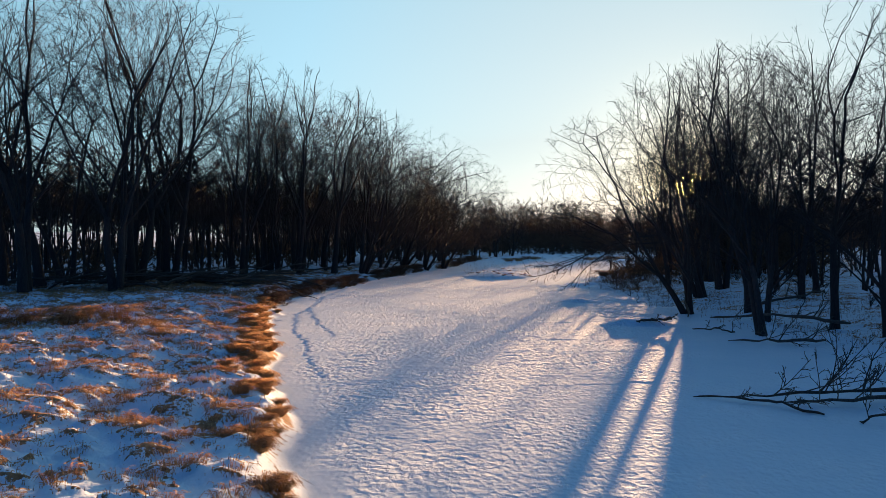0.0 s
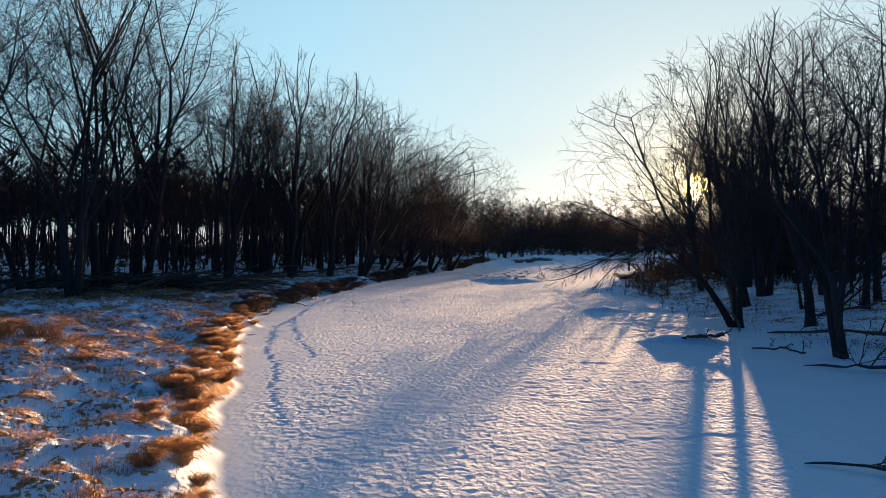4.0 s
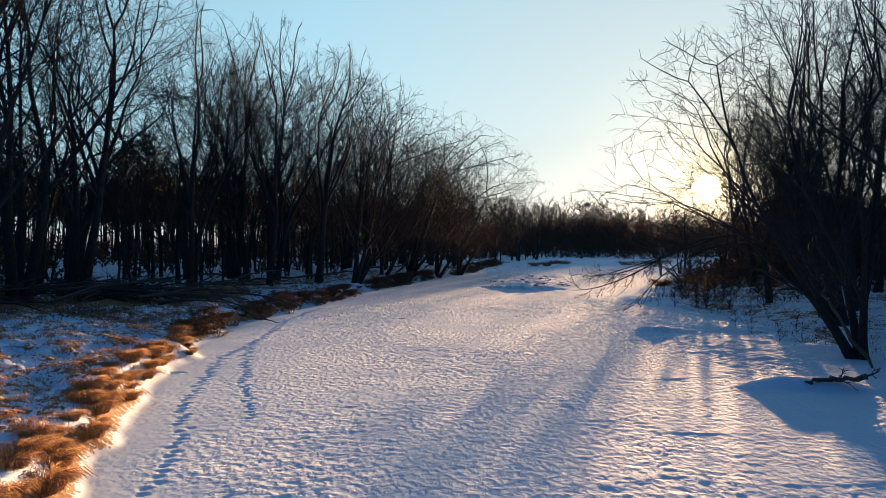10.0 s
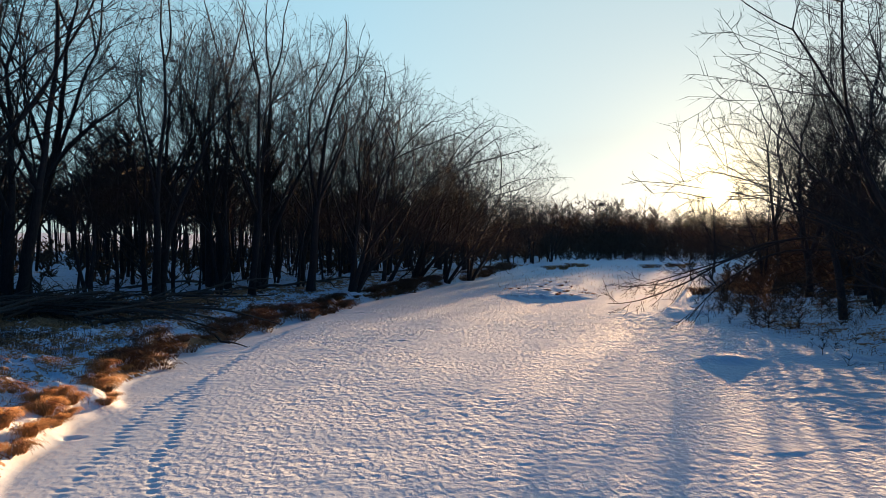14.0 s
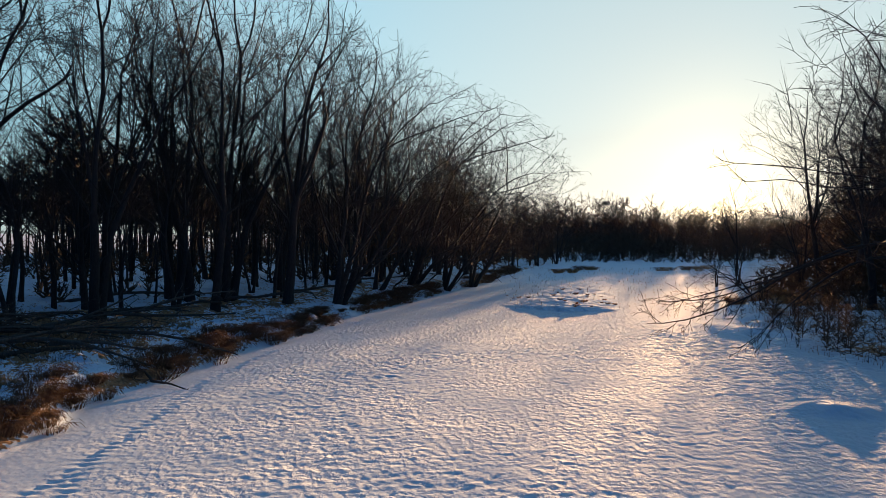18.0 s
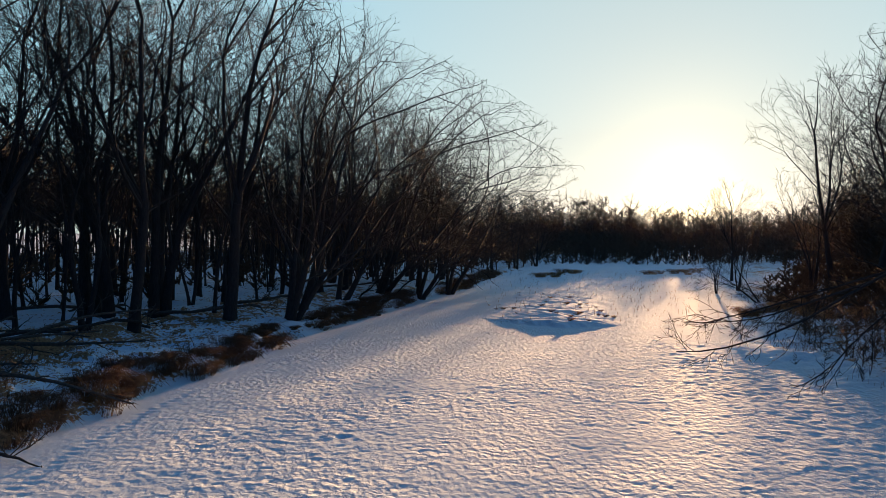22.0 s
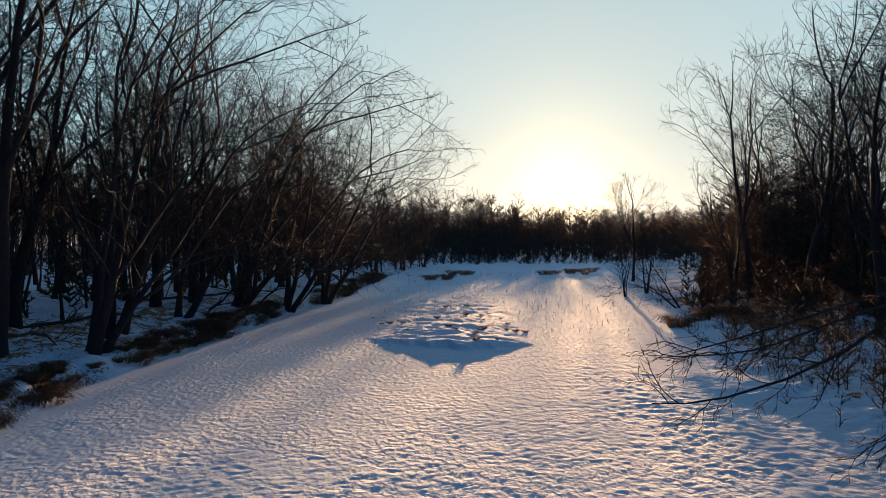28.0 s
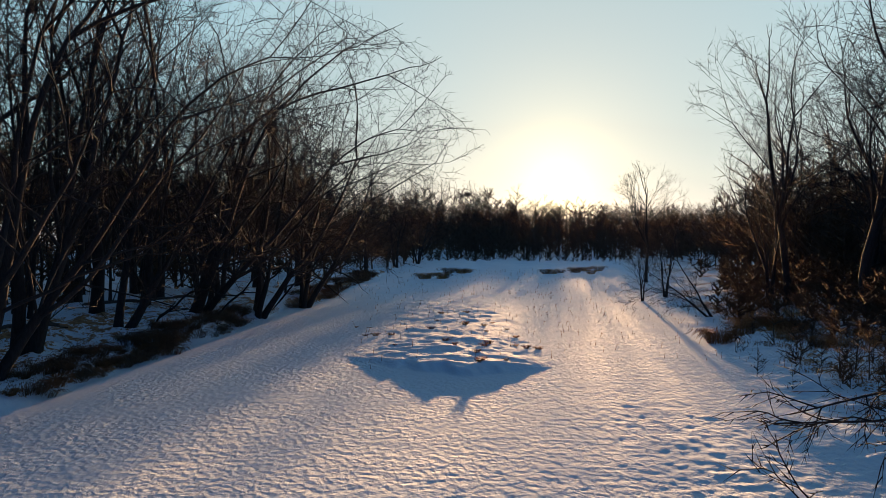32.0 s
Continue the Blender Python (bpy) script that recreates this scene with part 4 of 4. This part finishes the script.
part_nest = new("bird_nest", mesh_from("bird_nest", *spikes(v * (1, 1, 1.6) + (34.0, 213.0, 12.2), v + w * (1, 1, 2) + (34.0, 213.0, 12.2), 0.06), DEADWOOD))
tagged(part_nest, "large dark stick nest in a bare treetop", "nest")

# ---- dry grass ----


def blades(base, lean, length, g, radius=0.009):
    """Bent grass blades: a lower piece and a drooping tip each."""
    base = np.asarray(base, float)
    n = len(base)
    az = g.uniform(0, 6.283, n)
    out = np.column_stack([np.cos(az), np.sin(az), np.zeros(n)]) * g.uniform(0.1, 0.75, n)[:, None] + lean
    ln = length * g.uniform(0.55, 1.2, n)
    mid = base + (out * 0.35 + (0, 0, 0.75)) * ln[:, None] * 0.75
    tip = mid + (out * 1.0 + (0, 0, 0.12)) * ln[:, None] * 0.55
    up = spikes(base, mid + (mid - base) * 0.15, radius)
    return [up, spikes(mid - (tip - mid) * 0.15, tip, radius * 0.8)]


def cushion(g, count, size, length, lean, radius):
    """Arching blades that fall outwards from the middle of a clump."""
    az, out = g.uniform(0, 6.283, count), np.sqrt(g.random(count))
    way = np.column_stack([np.cos(az), np.sin(az), np.zeros(count)]) * (0.25 + 0.75 * out[:, None]) + lean
    way += g.normal(size=(count, 3)) * (0.25, 0.25, 0)
    base = np.column_stack([np.cos(az) * out * size * 0.4, np.sin(az) * out * size * 0.4, np.full(count, -0.06)])
    ln = (length * g.uniform(0.6, 1.15, count))[:, None]
    mid = base + (way * 0.35 + (0, 0, 0.85)) * ln * 0.6
    top = mid + (way * 0.8 + (0, 0, 0.05)) * ln * 0.35
    end = top + (way * 0.6 + (0, 0, -0.7)) * ln * 0.35
    return [spikes(base, mid + (mid - base) * 0.25, radius), spikes(mid, top + (top - mid) * 0.2, radius * 0.9), spikes(top, end, radius * 0.75)]


def tuft_mesh(seed, count, size, length, lean):
    g = np.random.default_rng(seed)
    return mesh_from("grass_tuft", *merge(cushion(g, count, size, length, lean, 0.0075)), GRASS)


def tuft_patch(name, label, spots, size, length, count, mat, seed, lean):
    """Many small tufts of arching blades, joined."""
    g = np.random.default_rng(seed)
    kinds = [merge(cushion(g, count, size, length, lean, 0.0085)) for _ in range(4)]
    pieces = []
    for x, y, k in spots:
        v, t = kinds[int(g.integers(4))]
        a = g.uniform(-0.6, 0.6)
        turn = np.array(((math.cos(a), -math.sin(a), 0), (math.sin(a), math.cos(a), 0), (0, 0, g.uniform(0.75, 1.2))))
        pieces.append((v @ turn.T * k + (x, y, ground_at(x, y)), t))
    return tagged(new(name, mesh_from(name, *merge(pieces), mat)), label, "grass", kind="stuff")


EDGE_TUFTS = [tuft_mesh(100 + k, 300, 0.62, 0.46, (0.25, -0.12, 0)) for k in range(5)]
SEDGE_TUFTS = [tuft_mesh(140 + k, 170, 0.9, 0.75, (0.0, -0.1, 0)) for k in range(3)]
for me in SEDGE_TUFTS[:2]:
    me.materials[0] = SEDGE
DULL_TUFTS = [tuft_mesh(160 + k, 260, 0.62, 0.42, (0.25, -0.12, 0)) for k in range(4)]
for me in DULL_TUFTS:
    me.materials[0] = MATTED if me is DULL_TUFTS[0] else SEDGE
g = np.random.default_rng(8)


def tuft(me, x, y, size, label, group):
    ob = new("grass_tuft", me)
    ob.matrix_basis = Matrix.Translation((x, y, ground_at(x, y))) @ Matrix.Rotation(g.uniform(-0.5, 0.5), 4, "Z") @ Matrix.Diagonal((size, size, size * g.uniform(0.8, 1.15), 1))
    return tagged(ob, label, "grass tuft", group)


y = 7.0
while y < 78:
    x = float(np.interp(y, LEFT_Y, LEFT_X) + 0.9 * (vnoise(y / 2.3, 3.3) - 0.5) + 0.35 * (vnoise(y / 0.9, 8.1) - 0.5))
    thick = 0.75 if 18 < y < 40 else 0.5
    golden = g.random() > float(step(36, 52, y))
    tuft(EDGE_TUFTS[int(g.integers(5))] if golden else DULL_TUFTS[int(g.integers(4))], x - g.uniform(0.3, 0.7), y, g.uniform(0.55, 1.15) * (thick + 0.2 if y > 18 else 0.62),
         "golden dry grass tuft hanging over the snowy bank" if golden else "dull brown grass tuft on the shaded bank", "grass along the bank")
    if g.random() < thick:
        tuft(EDGE_TUFTS[int(g.integers(5))] if golden else DULL_TUFTS[int(g.integers(4))], x - g.uniform(0.6, 1.3), y + 0.2, g.uniform(0.6, 1.05), "golden dry grass tuft at the top of the bank" if golden else "dull brown grass tuft at the bank top", "grass along the bank")
    y += g.uniform(0.45, 0.9) if y < 45 else g.uniform(0.7, 1.2)
spots = []
while len(spots) < 1350:
    y = 8 + 40 * g.random() ** 1.2
    x = float(np.interp(y, LEFT_Y, LEFT_X)) - g.uniform(1.0, 20)
    if tussock(x, y) > 0.46:
        spots.append((x, y, g.uniform(0.35, 1.0)))
tuft_patch("meadow_tufts", "small tawny grass tufts poking through meadow snow", spots, 0.68, 0.33, 36, GRASS, 121, (0.12, -0.12, 0))
for cx, cy, sx, sy, n in ((19.8, 75.0, 1.6, 2.2, 14), (20.5, 78.5, 1.5, 1.2, 7), (25.0, 119.0, 1.8, 1.0, 5), (29.6, 123.0, 2.0, 1.0, 4), (11.4, 111.3, 1.2, 1.6, 4), (14.6, 119.0, 1.5, 1.5, 4), (22.0, 66.0, 2.0, 3.0, 6), (-16.0, 28.8, 1.8, 0.9, 12)):
    for _ in range(n):
        x, y = cx + g.normal() * sx, cy + g.normal() * sy
        tuft(SEDGE_TUFTS[int(g.integers(3))], x, y, g.uniform(0.8, 1.4), "rusty dead sedge tuft on the snowy bank", "sedge clumps")


for k in range(30):
    x = g.uniform(2.0, 9.0)
    y = float(bar_front(np.array(x))) + (g.uniform(0.6, 1.2) if k < 4 else g.uniform(1.0, 14.0))
    tuft(SEDGE_TUFTS[int(g.integers(3))], x, y, g.uniform(0.12, 0.3), "small dead weed clump on the snowy gravel bar", "weeds on the bar")


def grass_stuff(name, label, points, length, radius, mat, lean):
    h = np.random.default_rng(len(points))
    p = np.column_stack([points, ground(points[:, 0], points[:, 1], False) - 0.03])
    ob = new(name, mesh_from(name, *merge(blades(p, lean, length, h, radius)), mat))
    return tagged(ob, label, "grass", kind="stuff")


def cover_points(count, x0, x1, y0, y1, keep):
    h = np.random.default_rng(count)
    p = np.column_stack([h.uniform(x0, x1, count * 6), h.uniform(y0, y1, count * 6)])
    return p[keep(p[:, 0], p[:, 1]) > h.random(len(p))][:count]


meadow = cover_points(30000, -30, 0, 7, 62, lambda x, y: step(0.3, 1.0, bank_left(x, y)) * step(0.4, 0.62, tussock(x, y)) * (1 - step(12, 22, bank_left(x, y))) * (1 - 0.6 * step(30, 50, y)))
grass_stuff("meadow_grass", "low tawny grass breaking through meadow snow", meadow, 0.17, 0.011, GRASS, (0.15, -0.2, 0))
h = np.random.default_rng(15)
verge = []
for y in h.uniform(42, 112, 520):
    x = np.interp(y, LEFT_Y, LEFT_X) + 0.9 * (vnoise(y / 2.3, 3.3) - 0.5) + 0.35 * (vnoise(y / 0.9, 8.1) - 0.5) - h.uniform(0.05, 1.15)
    if vnoise(x / 1.5, y / 2.4, 2) > 0.3:
        verge.append((float(x), float(y), h.uniform(0.6, 1.25)))
tuft_patch("bank_grass", "dark matted grass drooping over the shaded bank", verge, 0.85, 0.5, 70, MATTED, 151, (0.35, -0.3, 0))
weeds = cover_points(700, 2, 24, 71, 125, lambda x, y: (1 - step(-1, 1, bank_left(x, y))) * 0.5)
grass_stuff("dead_weeds", "scattered dead weed stalks on the snowy bar", weeds, 0.4, 0.012, SEDGE, (0.05, 0, 0))
bits = cover_points(12000, 7, 28, 26, 100, lambda x, y: step(0.8, 3, bank_right(x, y)) * step(0.42, 0.62, vnoise(x / 1.6, y / 1.6, 1)) * (0.4 + 0.6 * step(52, 62, y)))
grass_stuff("bank_weeds", "brown weeds and litter on the snowy bank", bits, 0.3, 0.012, SEDGE, (0, -0.1, 0))
shade = cover_points(9000, -30, -8, 42, 62, lambda x, y: step(1.5, 3.5, bank_left(x, y)) * (1 - step(52, 58, y + 0.2 * x + 2.5)) * step(0.38, 0.6, vnoise(x / 1.8, y / 1.2, 3)))
grass_stuff("matted_grass", "dark matted grass and brush by the woods", shade, 0.42, 0.012, MATTED, (0.1, -0.1, 0))
